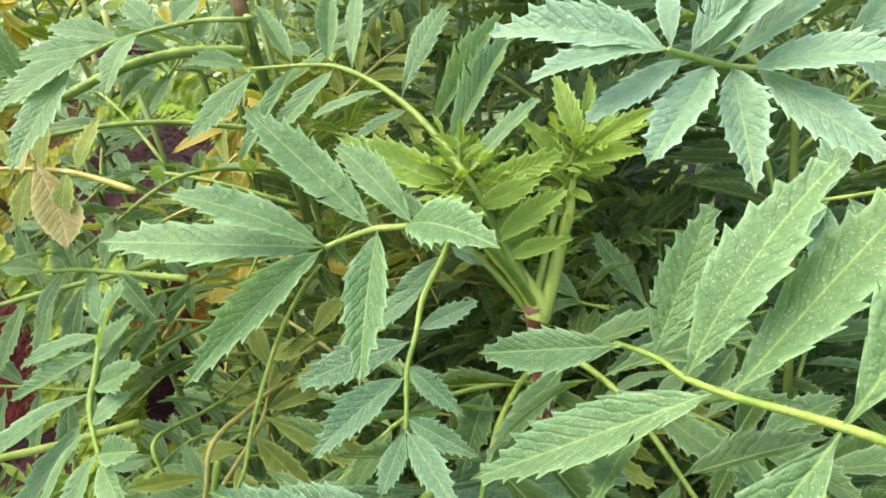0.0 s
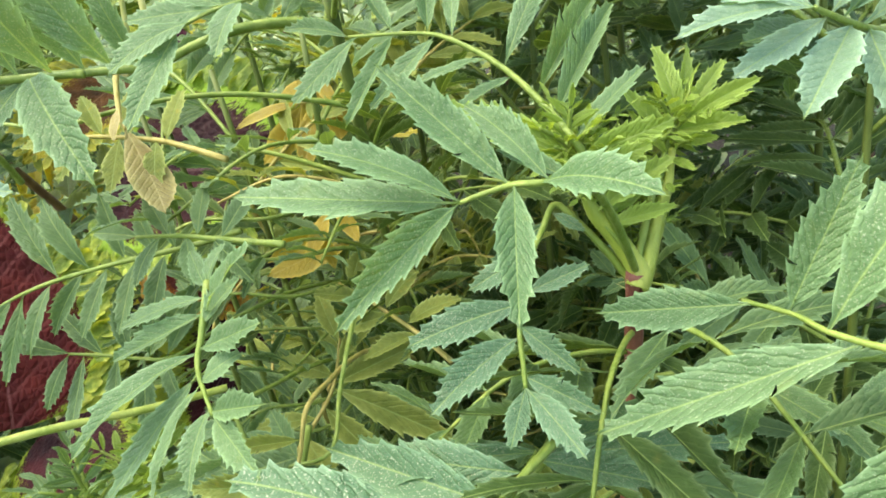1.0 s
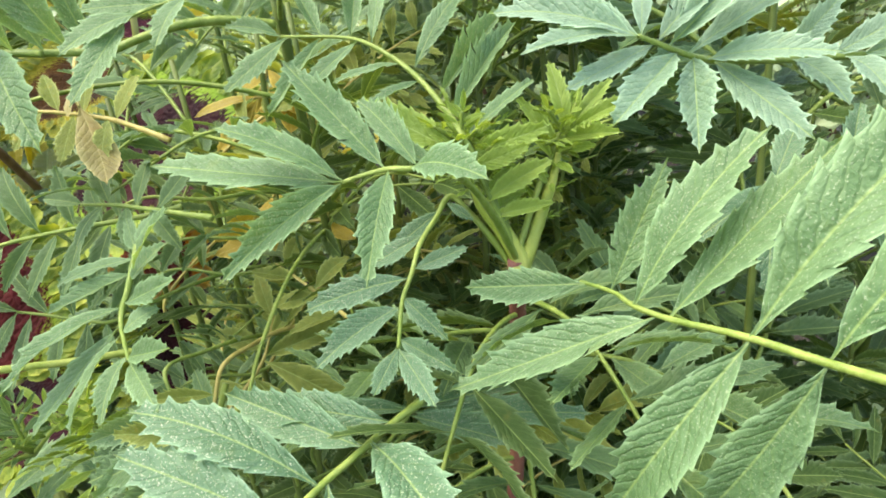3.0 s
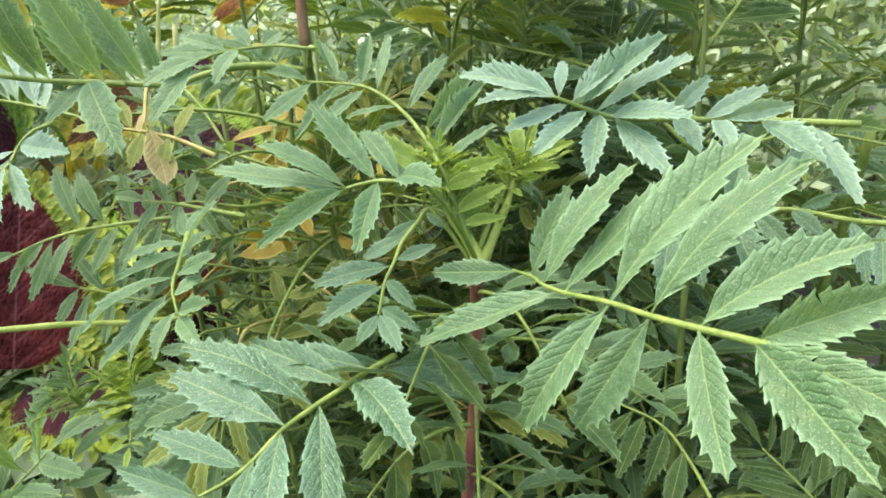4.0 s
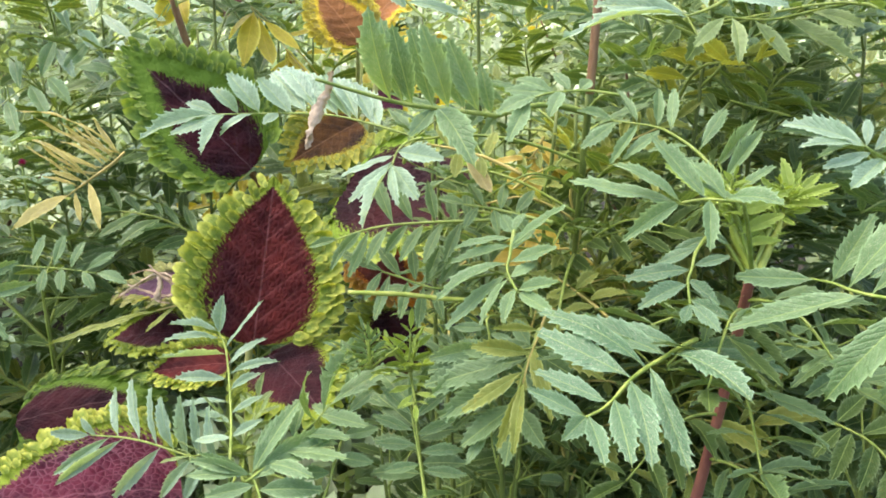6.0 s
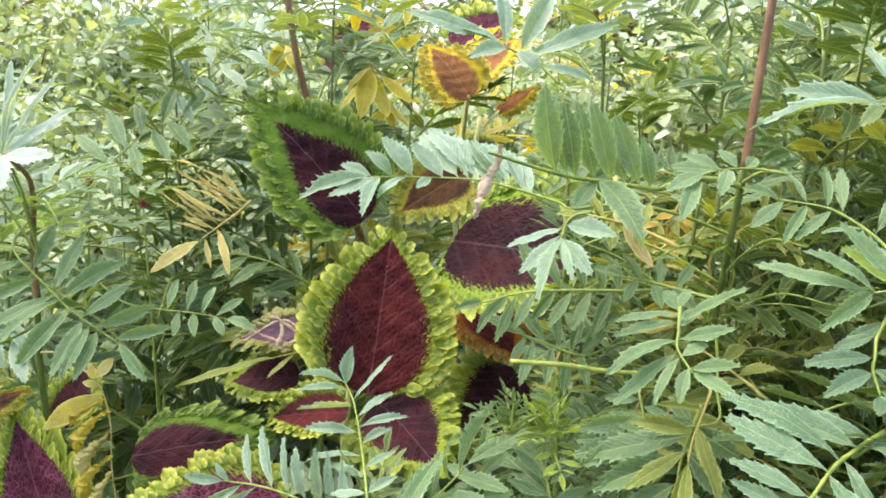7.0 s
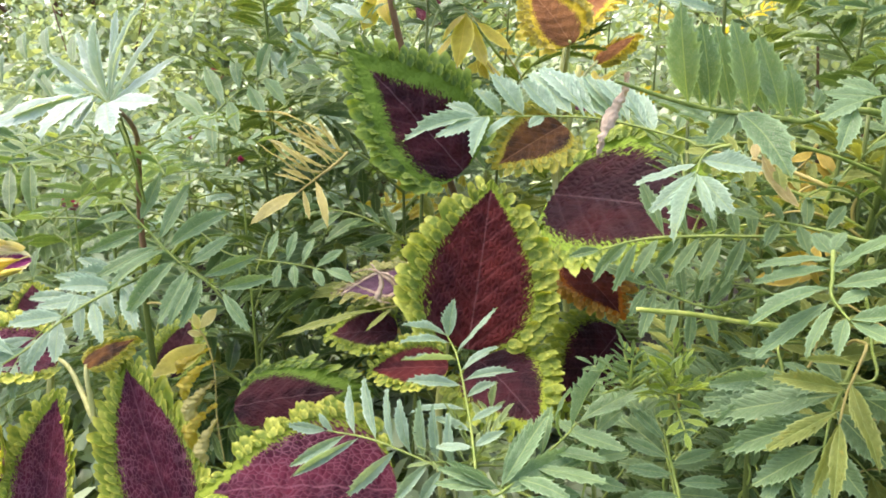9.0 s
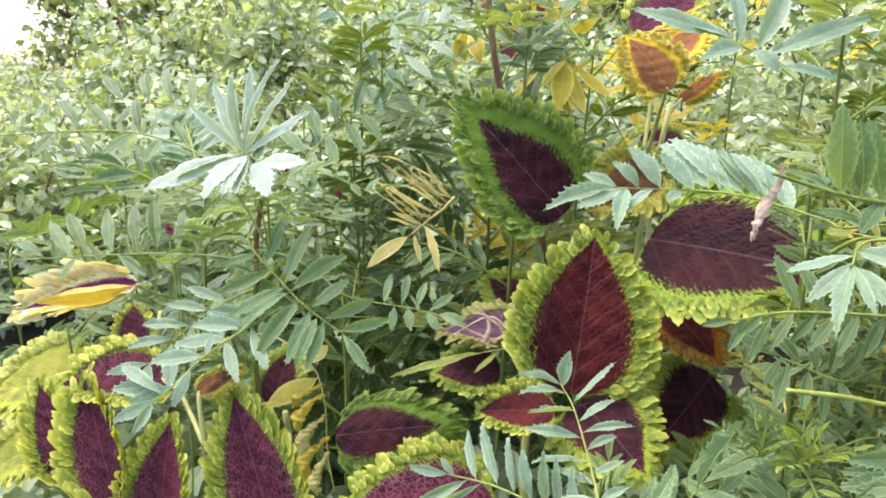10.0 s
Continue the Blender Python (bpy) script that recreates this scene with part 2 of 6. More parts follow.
LIME = (0.19, 0.27, 0.03)
COLEUS = {
    "purple": (coleus_material("purple_blade", (0.030, 0.0065, 0.008), (0.092, 0.016, 0.013), LIME, 0.19, tip=0.06), lobe_material("lime_lobe", (0.14, 0.23, 0.025), (0.45, 0.51, 0.08))),
    "dusk": (coleus_material("dusky_blade", (0.018, 0.006, 0.008), (0.052, 0.012, 0.014), (0.09, 0.17, 0.022), 0.30, tip=0.2), lobe_material("green_lobe", (0.075, 0.16, 0.02), (0.23, 0.34, 0.05))),
    "maroon": (coleus_material("maroon_blade", (0.013, 0.0036, 0.005), (0.038, 0.0072, 0.007), (0.16, 0.27, 0.03), 0.24), lobe_material("thin_lobe", (0.12, 0.21, 0.02), (0.33, 0.42, 0.06))),
    "plum": (coleus_material("plum_blade", (0.030, 0.007, 0.014), (0.088, 0.015, 0.027), LIME, 0.17, lace=0.85, tip=0.07), lobe_material("bright_lobe", (0.19, 0.29, 0.03), (0.50, 0.55, 0.09))),
    # a darker maroon version for leaves underneath, shade included in the blade colour
    "dark": (coleus_material("shaded_blade", (0.018, 0.006, 0.008), (0.05, 0.011, 0.014), (0.20, 0.28, 0.03), 0.22), lobe_material("olive_lobe", (0.16, 0.25, 0.03), (0.30, 0.38, 0.05))),
    "withered": (coleus_material("withered_blade", (0.045, 0.024, 0.036), (0.105, 0.058, 0.080), (0.22, 0.20, 0.10), 0.15, 0.6), lobe_material("dull_lobe", (0.20, 0.24, 0.06), (0.32, 0.34, 0.10))),
    "orange_edge": (coleus_material("rust_blade", (0.05, 0.012, 0.012), (0.16, 0.035, 0.02), (0.50, 0.17, 0.02), 0.26), lobe_material("orange_lobe", (0.40, 0.20, 0.03), (0.60, 0.36, 0.06))),
    "amber": (coleus_material("amber_blade", (0.13, 0.055, 0.018), (0.25, 0.110, 0.035), (0.52, 0.40, 0.03), 0.34), lobe_material("yellow_lobe", (0.32, 0.28, 0.03), (0.52, 0.46, 0.05), 0.35)),
    "olive": (coleus_material("olive_blade", (0.022, 0.013, 0.008), (0.15, 0.066, 0.015), (0.30, 0.27, 0.03), 0.30), lobe_material("gold_lobe", (0.20, 0.25, 0.03), (0.40, 0.40, 0.05))),
    "lime": (coleus_material("lime_blade", (0.13, 0.17, 0.03), (0.27, 0.30, 0.05), (0.30, 0.35, 0.05), 0.35), lobe_material("pale_lobe", (0.24, 0.31, 0.04), (0.42, 0.47, 0.09))),
    "pink": (coleus_material("pink_blade", (0.10, 0.012, 0.05), (0.22, 0.04, 0.11), (0.56, 0.56, 0.28), 0.42), lobe_material("cream_lobe", (0.52, 0.52, 0.28), (0.74, 0.72, 0.50))),
}


# ---- builders ----
WORLD = {}      # where each object stands


def put(ob, parent, m):
    WORLD[ob.name] = m
    if parent:
        ob.parent = parent
        ob.matrix_basis = WORLD[parent.name].inverted() @ m
    else:
        ob.matrix_basis = m
    return ob


def part(name, mesh, material, parent, m=Matrix(), label=""):
    """One mesh object under a thing or a part; the mesh may be shared."""
    if material and not mesh.materials:
        mesh.materials.append(material)
    ob = put(new(name, mesh), parent, m)
    if material and mesh.materials[0] != material:
        ob.material_slots[0].link, ob.material_slots[0].material = "OBJECT", material
    return tagged(ob, label)


def thing(name, at, label, category, group="", kind=""):
    return tagged(put(new(name), None, Matrix.Translation(at)), label, category, group, kind)


def mesh_of(name, verts, faces, smooth=True):
    me = bpy.data.meshes.new(name)
    me.from_pydata([tuple(v) for v in verts], [], faces)
    if smooth:
        me.polygons.foreach_set("use_smooth", [True] * len(me.polygons))
    me.update()
    return me


def glide(points, steps):
    """A smooth line through some points."""
    p = [Vector(q) for q in points]
    if len(p) == 2:
        return [p[0].lerp(p[1], i / steps) for i in range(steps + 1)]
    p = [2 * p[0] - p[1]] + p + [2 * p[-1] - p[-2]]
    out, n = [], len(p) - 3
    for i in range(steps + 1):
        u = min(i / steps * n, n - 1e-6)
        k, f = int(u), u - int(u)
        a, b, c, d = p[k:k + 4]
        out.append(0.5 * (2 * b + (c - a) * f + (2 * a - 5 * b + 4 * c - d) * f * f + (3 * b - 3 * c + d - a) * f ** 3))
    return out


def tube(points, radii, steps=12, sides=7, rough=0.0, square=0.0):
    """A tapered stalk along a line, with closed ends; the mesh counts from the first point."""
    line = glide(points, steps)
    verts, faces = [], []
    side = Vector((0.31, 0.87, 0.37))
    for i, c in enumerate(line):
        ahead = (line[min(i + 1, steps)] - line[max(i - 1, 0)]).normalized()
        side = (side - ahead * side.dot(ahead)).normalized()
        other = ahead.cross(side)
        u = i / steps * (len(radii) - 1)
        k = min(int(u), len(radii) - 2)
        r = radii[k] + (radii[k + 1] - radii[k]) * (u - k)
        for j in range(sides):
            w = 2 * math.pi * j / sides
            q = r * (1 + rough * noise.noise(c * 240 + Vector((j, 0, 0)))) * (1 + square * math.cos(4 * w))
            verts.append(c - line[0] + (side * math.cos(w) + other * math.sin(w)) * q)
    for i in range(steps):
        for j in range(sides):
            k = (j + 1) % sides
            faces.append((i * sides + j, i * sides + k, (i + 1) * sides + k, (i + 1) * sides + j))
    faces.append(tuple(range(sides - 1, -1, -1)))
    faces.append(tuple(steps * sides + j for j in range(sides)))
    return mesh_of("stalk", verts, faces)


def leaflet_mesh(teeth, arch, fold, curl, twist, broad, seed, saw=1.0):
    """A saw-edged leaflet from (0,0,0) to (1,0,0), half a unit wide to each side, folded along the midrib and arched."""
    r = random.Random(seed)
    def half(x):
        return max(0.0, math.sin(math.pi * min(1, x ** (broad + 0.14)))) ** 1.05 * 0.5
    rows = [(0.0, 0.02, 0.0), (0.06, 0.05, 0.0)]
    for i in range(teeth):
        a, b = 0.11 + 0.83 * i / teeth, 0.11 + 0.83 * (i + 1) / teeth
        h = saw * r.uniform(0.6, 1.3) * (1 - 0.35 * i / teeth)
        rows.append((a, half(a), 0.0))
        rows.append((a + (b - a) * 0.52, half(0.5 * (a + b)) + 0.012 * h, 0.004))
        rows.append((a + (b - a) * 0.70, half(0.5 * (a + b)) + 0.046 * h, 0.016 * h))
    rows += [(0.95, half(0.95), 0.0), (0.982, half(0.982) * 0.8, 0.0), (1.0, 0.012, 0.0)]
    cols = (-1.0, -0.55, -0.10, 0.0, 0.10, 0.55, 1.0)
    verts, faces = [], []
    for k, (x, w, push) in enumerate(rows):
        for c in cols:
            s = abs(c)
            wob = 0.009 * math.sin(5 * x * math.pi + seed) * s + 0.005 * math.sin(23 * x + c * 5 + seed) * s
            px = x + push * s ** 3 + (0.02 if s < 0.01 and k == len(rows) - 1 else 0)
            py = c * w
            pz = arch * 4 * x * (1 - x) + fold * abs(py) - curl * 4 * py * py + wob + 0.006 * r.uniform(-1, 1) * s
            t = twist * x * (1 - x) * 2
            verts.append((px, py * math.cos(t) - pz * math.sin(t) * 0.3, pz + py * math.sin(t)))
    n = len(cols)
    for i in range(len(rows) - 1):
        for j in range(n - 1):
            faces.append((i * n + j, (i + 1) * n + j, (i + 1) * n + j + 1, i * n + j + 1))
    return mapped(mesh_of("leaflet", verts, faces), [(x, 0.5 + c * w) for x, w, push in rows for c in cols], [abs(c) for q in rows for c in cols])


def mapped(me, spots, rim=None):
    """Gives a mesh its map, a place for each vertex."""
    layer = me.uv_layers.new(name="UVMap")
    layer.data.foreach_set("uv", [c for l in me.loops for c in spots[l.vertex_index]])
    if rim:
        me.attributes.new("rim", "FLOAT", "POINT").data.foreach_set("value", rim)
    return me


LEAFLETS = [leaflet_mesh(11 + i % 3, (0.02, 0.05, 0.09, 0.0, 0.12, 0.035)[i % 6], (0.16, 0.30, 0.22, 0.42, 0.10)[i % 5] * 0.35,
                         (0.0, 0.03, -0.02, 0.05)[i % 4], (0.0, 0.16, -0.16, 0.1, -0.1)[i % 5], (0.86, 0.95, 0.80, 0.90)[i % 4], i, 1.75) for i in range(18)]
COARSE = [leaflet_mesh(7 + i % 3, (0.02, 0.05, 0.09, 0.0, 0.12)[i % 5], (0.16, 0.30, 0.22, 0.42)[i % 4] * 0.35, (0.0, 0.03, -0.02)[i % 3],
                       (0.0, 0.16, -0.16, 0.1)[i % 4], (0.86, 0.95, 0.80)[i % 3], 90 + i, 3.0) for i in range(14)]
CURLED = [leaflet_mesh(9, 0.14 - 0.08 * i, 0.05, 0.02, 0.5 - 0.3 * i, 0.9, 40 + i, 0.5) for i in range(4)]
STRANDS = [leaflet_mesh(8, 0.12 - 0.06 * i, 0.02, 0.0, 0.05, 0.9, 60 + i, 0.25) for i in range(5)]
PICK = random.Random(5)


def leaflet(leaf, base, way, up, length, width, look_name):
    side = up.cross(way)
    if side.length < 1e-4:
        side = way.orthogonal()
    side.normalize()
    over = way.cross(side).normalized()
    m = Matrix((way * length, side * width * 0.86, over * length)).transposed().to_4x4()
    m.translation = base
    shape = PICK.choice(STRANDS if look_name == "straw" else CURLED if look_name in ("yellow", "golden", "dried", "tan", "ochre") else COARSE if length < 0.056 else LEAFLETS)
    return part("leaflet", shape, LEAF[look_name], leaf, m)


def compound_leaf(plant, rachis, up, leaflets, look_name="mature", joint=None, thick=0.0008):
    """A feather-shaped leaf: a stalk through the points of rachis, and leaflets (place along it, angle from its line,
    length, width, lift out of the leaf's plane and, where it is rolled, the roll)."""
    p = [Vector(q) for q in rachis]
    if joint is None and plant.name in STEMS:       # lead the stalk to the plant's own stem where that is near
        near = min(STEMS[plant.name], key=lambda q: (q - p[0] - Vector((0, 0, -0.02))).length)
        if 0.004 < (near - p[0]).length < 0.12:
            joint = near
    up = Vector(up).normalized()
    line = glide(p, 40)
    ahead = p[-1] - p[0]
    ahead = (ahead - up * ahead.dot(up)).normalized()
    left = up.cross(ahead)
    stem = p
    if joint:
        foot = Vector(joint)
        gap = (p[0] - foot).length / max(1e-4, (p[1] - p[0]).length)
        count = max(1, min(6, round(gap)))
        stem = [foot.lerp(p[0], i / count) + Vector((0, 0, 0.08 * (p[0] - foot).length * math.sin(math.pi * i / count))) for i in range(count)] + p
    kind = "straw" if look_name in ("yellow", "straw", "golden", "ageing", "dried", "tan", "ochre") else "green"
    leaf = part("leaf", tube(stem, [thick * 1.35, thick, thick * 0.6], 8 + 4 * len(stem), 6, 0.15), STALK[kind], plant, Matrix.Translation(stem[0]),
                LEAF_LABEL.get(look_name, ""))
    run = [0.0]
    for a, b in zip(line, line[1:]):
        run.append(run[-1] + (b - a).length)
    for s, angle, length, width, lift, *roll in leaflets:
        k = min(range(41), key=lambda i: abs(run[i] - s * run[-1]))
        a, b = radians(angle), radians(lift)
        way = (ahead * math.cos(a) + left * math.sin(a)) * math.cos(b) + up * math.sin(b)
        tilt = (up + 0.10 * Vector((PICK.uniform(-1, 1), PICK.uniform(-1, 1), PICK.uniform(-1, 1)))).normalized()
        if roll:
            tilt = Matrix.Rotation(radians(roll[0]), 3, way.normalized()) @ (tilt - way * tilt.dot(way)).normalized()
        leaflet(leaf, line[k], way.normalized(), tilt, length, width, look_name)
    return leaf


LEAF_LABEL = {
    "sheen": "leaf with green leaflets, pale sky sheen in their colour", "pale": "leaf with waxy pale green leaflets", "young": "young bright yellow-green leaf", "dusty": "green leaf speckled with pale grit",
    "ageing": "ageing yellow-green leaf", "yellow": "yellowed curling leaf", "golden": "golden yellow leaf", "straw": "withering straw-green leaf", "ochre": "broad ochre-yellow leaf", "tan": "dry yellow-brown leaf", "dried": "shrivelled pale brown leaf",
}


def any_leaf(plant, base, way, length, pairs, size, look_name, droop=0.25):
    """A feather-shaped leaf that grows from base towards way and droops."""
    way = Vector(way).normalized()
    r = PICK
    mid = Vector(base) + way * length * 0.5
    end = Vector(base) + way * length + Vector((0, 0, -droop * length))
    up = Vector((0, 0, 1)) - way * way.z + Vector((r.uniform(-0.3, 0.3), r.uniform(-0.4, 0.1), 0))
    up = (up - way * up.dot(way)).normalized()
    rows = []
    for i in range(pairs):
        s = 0.22 + 0.74 * i / max(1, pairs - 1)
        f = size * (0.72 + 0.5 * math.sin(math.pi * min(1, s)) - 0.12 * s) * r.uniform(0.88, 1.12)
        for sign in (1, -1):
            rows.append((s, sign * r.uniform(48, 72) * (1.1 - 0.25 * s), f, f * r.uniform(0.20, 0.27), r.uniform(-14, 10)))
    rows.append((1.0, r.uniform(-8, 8), size * 1.05, size * 0.26, r.uniform(-12, 4)))
    return compound_leaf(plant, [base, mid, end], up, rows, look_name)


def whole_leaf_mesh(pairs, droop, seed):
    """A feather-shaped leaf of unit length in one mesh: leaflets first, then the stalk."""
    r = random.Random(seed)
    verts, faces, spots, rim = [], [], [], []
    line = glide([(0, 0, 0), (0.5, 0, 0.06), (1, 0, -droop)], 30)
    rows = [(0.24 + 0.72 * i / (pairs - 1), sign) for i in range(pairs) for sign in (1, -1)] + [(1.0, 0)]
    for s, sign in rows:
        size = 0.33 * (0.72 + 0.5 * math.sin(math.pi * s) - 0.12 * s) * r.uniform(0.85, 1.12)
        a = radians(sign * r.uniform(48, 72) * (1.1 - 0.25 * s))
        b = radians(r.uniform(-20, 12))
        way = Vector((math.cos(a) * math.cos(b), math.sin(a) * math.cos(b), math.sin(b)))
        up = Vector((r.uniform(-0.2, 0.2), r.uniform(-0.2, 0.2), 1))
        side = up.cross(way).normalized()
        m = Matrix((way * size, side * size * r.uniform(0.19, 0.26), way.cross(side) * size)).transposed().to_4x4()
        m.translation = line[int(s * 30)]
        shape = r.choice(COARSE)
        n = len(verts)
        verts += [m @ v.co for v in shape.vertices]
        faces += [tuple(n + k for k in f.vertices) for f in shape.polygons]
        uv = {}
        for l, d in zip(shape.loops, shape.uv_layers[0].data):
            uv[l.vertex_index] = tuple(d.uv)
        spots += [uv[k] for k in range(len(shape.vertices))]
        rim += [d.value for d in shape.attributes["rim"].data]
    split = len(faces)
    stalk = tube([(0, 0, 0), (0.5, 0, 0.06), (1, 0, -droop)], [0.011, 0.009, 0.005], 10, 5)
    n = len(verts)
    verts += [v.co.copy() for v in stalk.vertices]
    faces += [tuple(n + k for k in f.vertices) for f in stalk.polygons]
    spots += [(0.5, 0.5)] * len(stalk.vertices)
    rim += [0.0] * len(stalk.vertices)
    bpy.data.meshes.remove(stalk)
    me = mapped(mesh_of("whole_leaf", verts, faces), spots, rim)
    me.materials.append(LEAF["mature"])
    me.materials.append(STALK["green"])
    me.polygons.foreach_set("material_index", [0] * split + [1] * (len(faces) - split))
    return me


WHOLE = [whole_leaf_mesh(6 + i % 3, (0.1, 0.25, 0.4, 0.0)[i % 4], 70 + i) for i in range(10)]


def whole_leaf(plant, base, way, length, look_name):
    r = PICK
    way = Vector(way).normalized()
    up = Vector((r.uniform(-0.35, 0.35), r.uniform(-0.5, 0.1), 1))
    side = up.cross(way).normalized()
    m = (Matrix((way, side, way.cross(side))).transposed() * length).to_4x4()
    m.translation = base
    ob = part("leaf", r.choice(WHOLE), None, plant, m, LEAF_LABEL.get(look_name, ""))
    ob.material_slots[0].link, ob.material_slots[0].material = "OBJECT", LEAF[look_name]
    return ob


def stem(plant, points, radii, look_name="green", name="stem"):
    ob = part(name, tube(points, radii, 8 * len(points), 9, 0.12), STALK[look_name], plant, Matrix.Translation(points[0]))
    return ob


# coleus
def outline(x):
    """Half the width of a coleus blade, for x from the base to the tip."""
    return 1.33 * x ** 0.48 * (1 - x) ** 1.08


ROWS = 44


def blade_mesh(cup, sag, wave, seed):
    """An ovate blade from (0,0,0) to (1,0,0), one unit wide at most, with its map along and across it."""
    n, cols = ROWS, 14
    verts, faces, maps = [], [], []
    for i in range(n + 1):
        x = 0.004 + 0.99 * i / n
        for j in range(cols + 1):
            v = 2 * j / cols - 1
            y = v * (outline(x) + 0.012) * (1 + 0.035 * max(0, abs(v) - 0.8) * 5 * math.sin(x * 88))
            z = cup * abs(v) ** 1.5 * outline(x) * 2 - sag * (x - 0.35) ** 2 + wave * math.sin(x * 19 + seed + 2 * v) * abs(v) ** 2 + 0.016 * abs(math.sin((x - 0.75 * abs(y)) * 24)) * (1 - abs(v) ** 2) * min(1, abs(v) * 6) + 0.010 * math.sin(x * 41 + 3 * v) * math.sin(v * 9 + seed)
            verts.append((x, y, z))
            maps.append((x, (v + 1) / 2))
    w = cols + 1
    for i in range(n):
        for j in range(cols):
            faces.append((i * w + j, (i + 1) * w + j, (i + 1) * w + j + 1, i * w + j + 1))
    return mapped(mesh_of("blade", verts, faces), maps)


def lobe_mesh(seed):
    """A spoon-shaped lobe with a creased middle and a scalloped rim, 1 unit long, growing from its foot at the origin."""
    r = random.Random(seed)
    rows, cols = 5, 6
    nick = [1 + r.uniform(-0.10, 0.06) for _ in range(cols + 1)]
    droop, cup = r.uniform(0.0, 0.25), r.uniform(0.05, 0.30)
    verts = []
    for i in range(rows + 1):
        s = i / rows
        for j in range(cols + 1):
            v = 2 * j / cols - 1
            wide = 0.25 + 0.19 * math.sin(math.pi * 0.78 * s)
            x = s * (0.60 + 0.40 * math.sqrt(max(0.0, 1 - v * v))) * (nick[j] if i == rows else 1)
            z = cup * abs(v) * s - droop * s * s + (0.035 if (i + j) % 2 else -0.02) * s
            verts.append((x, v * wide, z))
    w = cols + 1
    return mesh_of("lobe", verts, [(i * w + j, (i + 1) * w + j, (i + 1) * w + j + 1, i * w + j + 1) for i in range(rows) for j in range(cols)])


BLADES = [blade_mesh(c, s, w, i) for i, (c, s, w) in enumerate(((0.05, 0.10, 0.006), (0.09, 0.18, 0.009), (-0.05, 0.25, 0.010), (0.12, 0.05, 0.008), (0.02, 0.32, 0.012)))]
LOBES = [lobe_mesh(i) for i in range(6)]


def coleus_leaf(plant, base, tip, up, width, look_name, shape=0, lobes=11, joint=None):
    """A coleus leaf: a blade between base and tip, with rounded lobes all along its margin."""
    r = PICK
    base, tip, up = Vector(base), Vector(tip), Vector(up).normalized()
    length = (tip - base).length
    way = (tip - base) / length
    side = up.cross(way).normalized()
    over = way.cross(side)
    frill = 0.5 * (length + width)
    width *= 0.80
    base, length = base + way * length * 0.03, length * 0.93
    m = Matrix((way * length, side * width, over * length)).transposed().to_4x4()
    m.translation = base
    blade, edge = COLEUS[look_name]
    me = BLADES[shape]
    leaf = part("leaf", me, blade, plant, m, COLEUS_LABEL[look_name])
    mw = 15
    for row, count, big in ((0, round(1.2 * lobes), 0.138), (1, round(1.2 * lobes), 0.090)):
        for sign in (0, 14):
            for i in range(count):
                u = 0.02 + 0.95 * (i + 0.5 + 0.4 * row) / (count + 0.4 * row)
                k = min(ROWS - 1, int(u * ROWS))
                a = Vector(me.vertices[k * mw + sign].co)
                b = Vector(me.vertices[(k + 1) * mw + sign].co)
                inner = Vector(me.vertices[k * mw + (2 if sign == 0 else 12)].co)
                world = [m @ q for q in (a.lerp(b, u * ROWS - k), inner, b, a)]
                out = (world[0] - world[1]).normalized() + (world[2] - world[3]).normalized() * 0.22
                out.normalize()
                size = frill * big * (11 / lobes) ** 0.8 * (1.0 - 0.45 * max(0, u - 0.7) / 0.3) * r.uniform(0.88, 1.14)
                nor = (over + out * r.uniform(-0.40, 0.45) + way * r.uniform(-0.45, 0.60)).normalized()
                across = nor.cross(out).normalized()
                q = Matrix((out * size, across * size * r.uniform(0.78, 1.02), out.cross(across) * size)).transposed().to_4x4()
                q.translation = world[0] - out * size * (0.10 if row == 0 else 0.62) + over * (0.0004 + 0.0016 * row + 0.0009 * (i % 2))
                part("lobe", r.choice(LOBES), edge, leaf, q)
    if joint:
        stem(plant, [joint, Vector(joint).lerp(base, 0.6) + Vector((0, 0, 0.01)), base + way * length * 0.04 - over * 0.0015], [0.0026, 0.0022, 0.0015], "pale", name="petiole")
    return leaf


COLEUS_LABEL = {
    "maroon": "dark maroon leaf with a narrow lime margin", "dusk": "blackish purple leaf with a wide green margin", "purple": "dark purple-red leaf with a frilled lime margin", "plum": "plum-purple leaf with a frilled lime margin", "dark": "shaded maroon leaf with an olive margin",
    "withered": "greyish purple withering leaf", "orange_edge": "rusty maroon leaf with an orange margin", "amber": "amber-orange leaf with a yellow frilled margin",
    "lime": "yellow-green frilled leaf", "olive": "olive-brown leaf with a yellow-green margin", "pink": "pink leaf with a cream margin",
}

# ---- ground ----
def ground_material():
    m, nodes, links = nodes_of("soil")
    tex = nodes.new("ShaderNodeTexCoord").outputs["Object"]
    c = ramp(nodes, [(0.3, (0.014, 0.011, 0.007)), (0.5, (0.028, 0.022, 0.013)), (0.65, (0.035, 0.055, 0.016))])
    links.new(sums(nodes, links, "MULTIPLY_ADD", noisy(nodes, links, tex, 1.3, 8.0, 0.7), 0.7, sums(nodes, links, "MULTIPLY", noisy(nodes, links, tex, 60.0, 6.0), 0.3)), c.inputs[0])
    bsdf = nodes["Principled BSDF"]
    links.new(c.outputs[0], bsdf.inputs["Base Color"])
    bsdf.inputs["Roughness"].default_value = 0.9
    bump = nodes.new("ShaderNodeBump")
    bump.inputs["Strength"].default_value, bump.inputs["Distance"].default_value = 0.8, 0.01
    links.new(noisy(nodes, links, tex, 90.0, 8.0, 0.7), bump.inputs["Height"])
    links.new(bump.outputs[0], bsdf.inputs["Normal"])
    return m


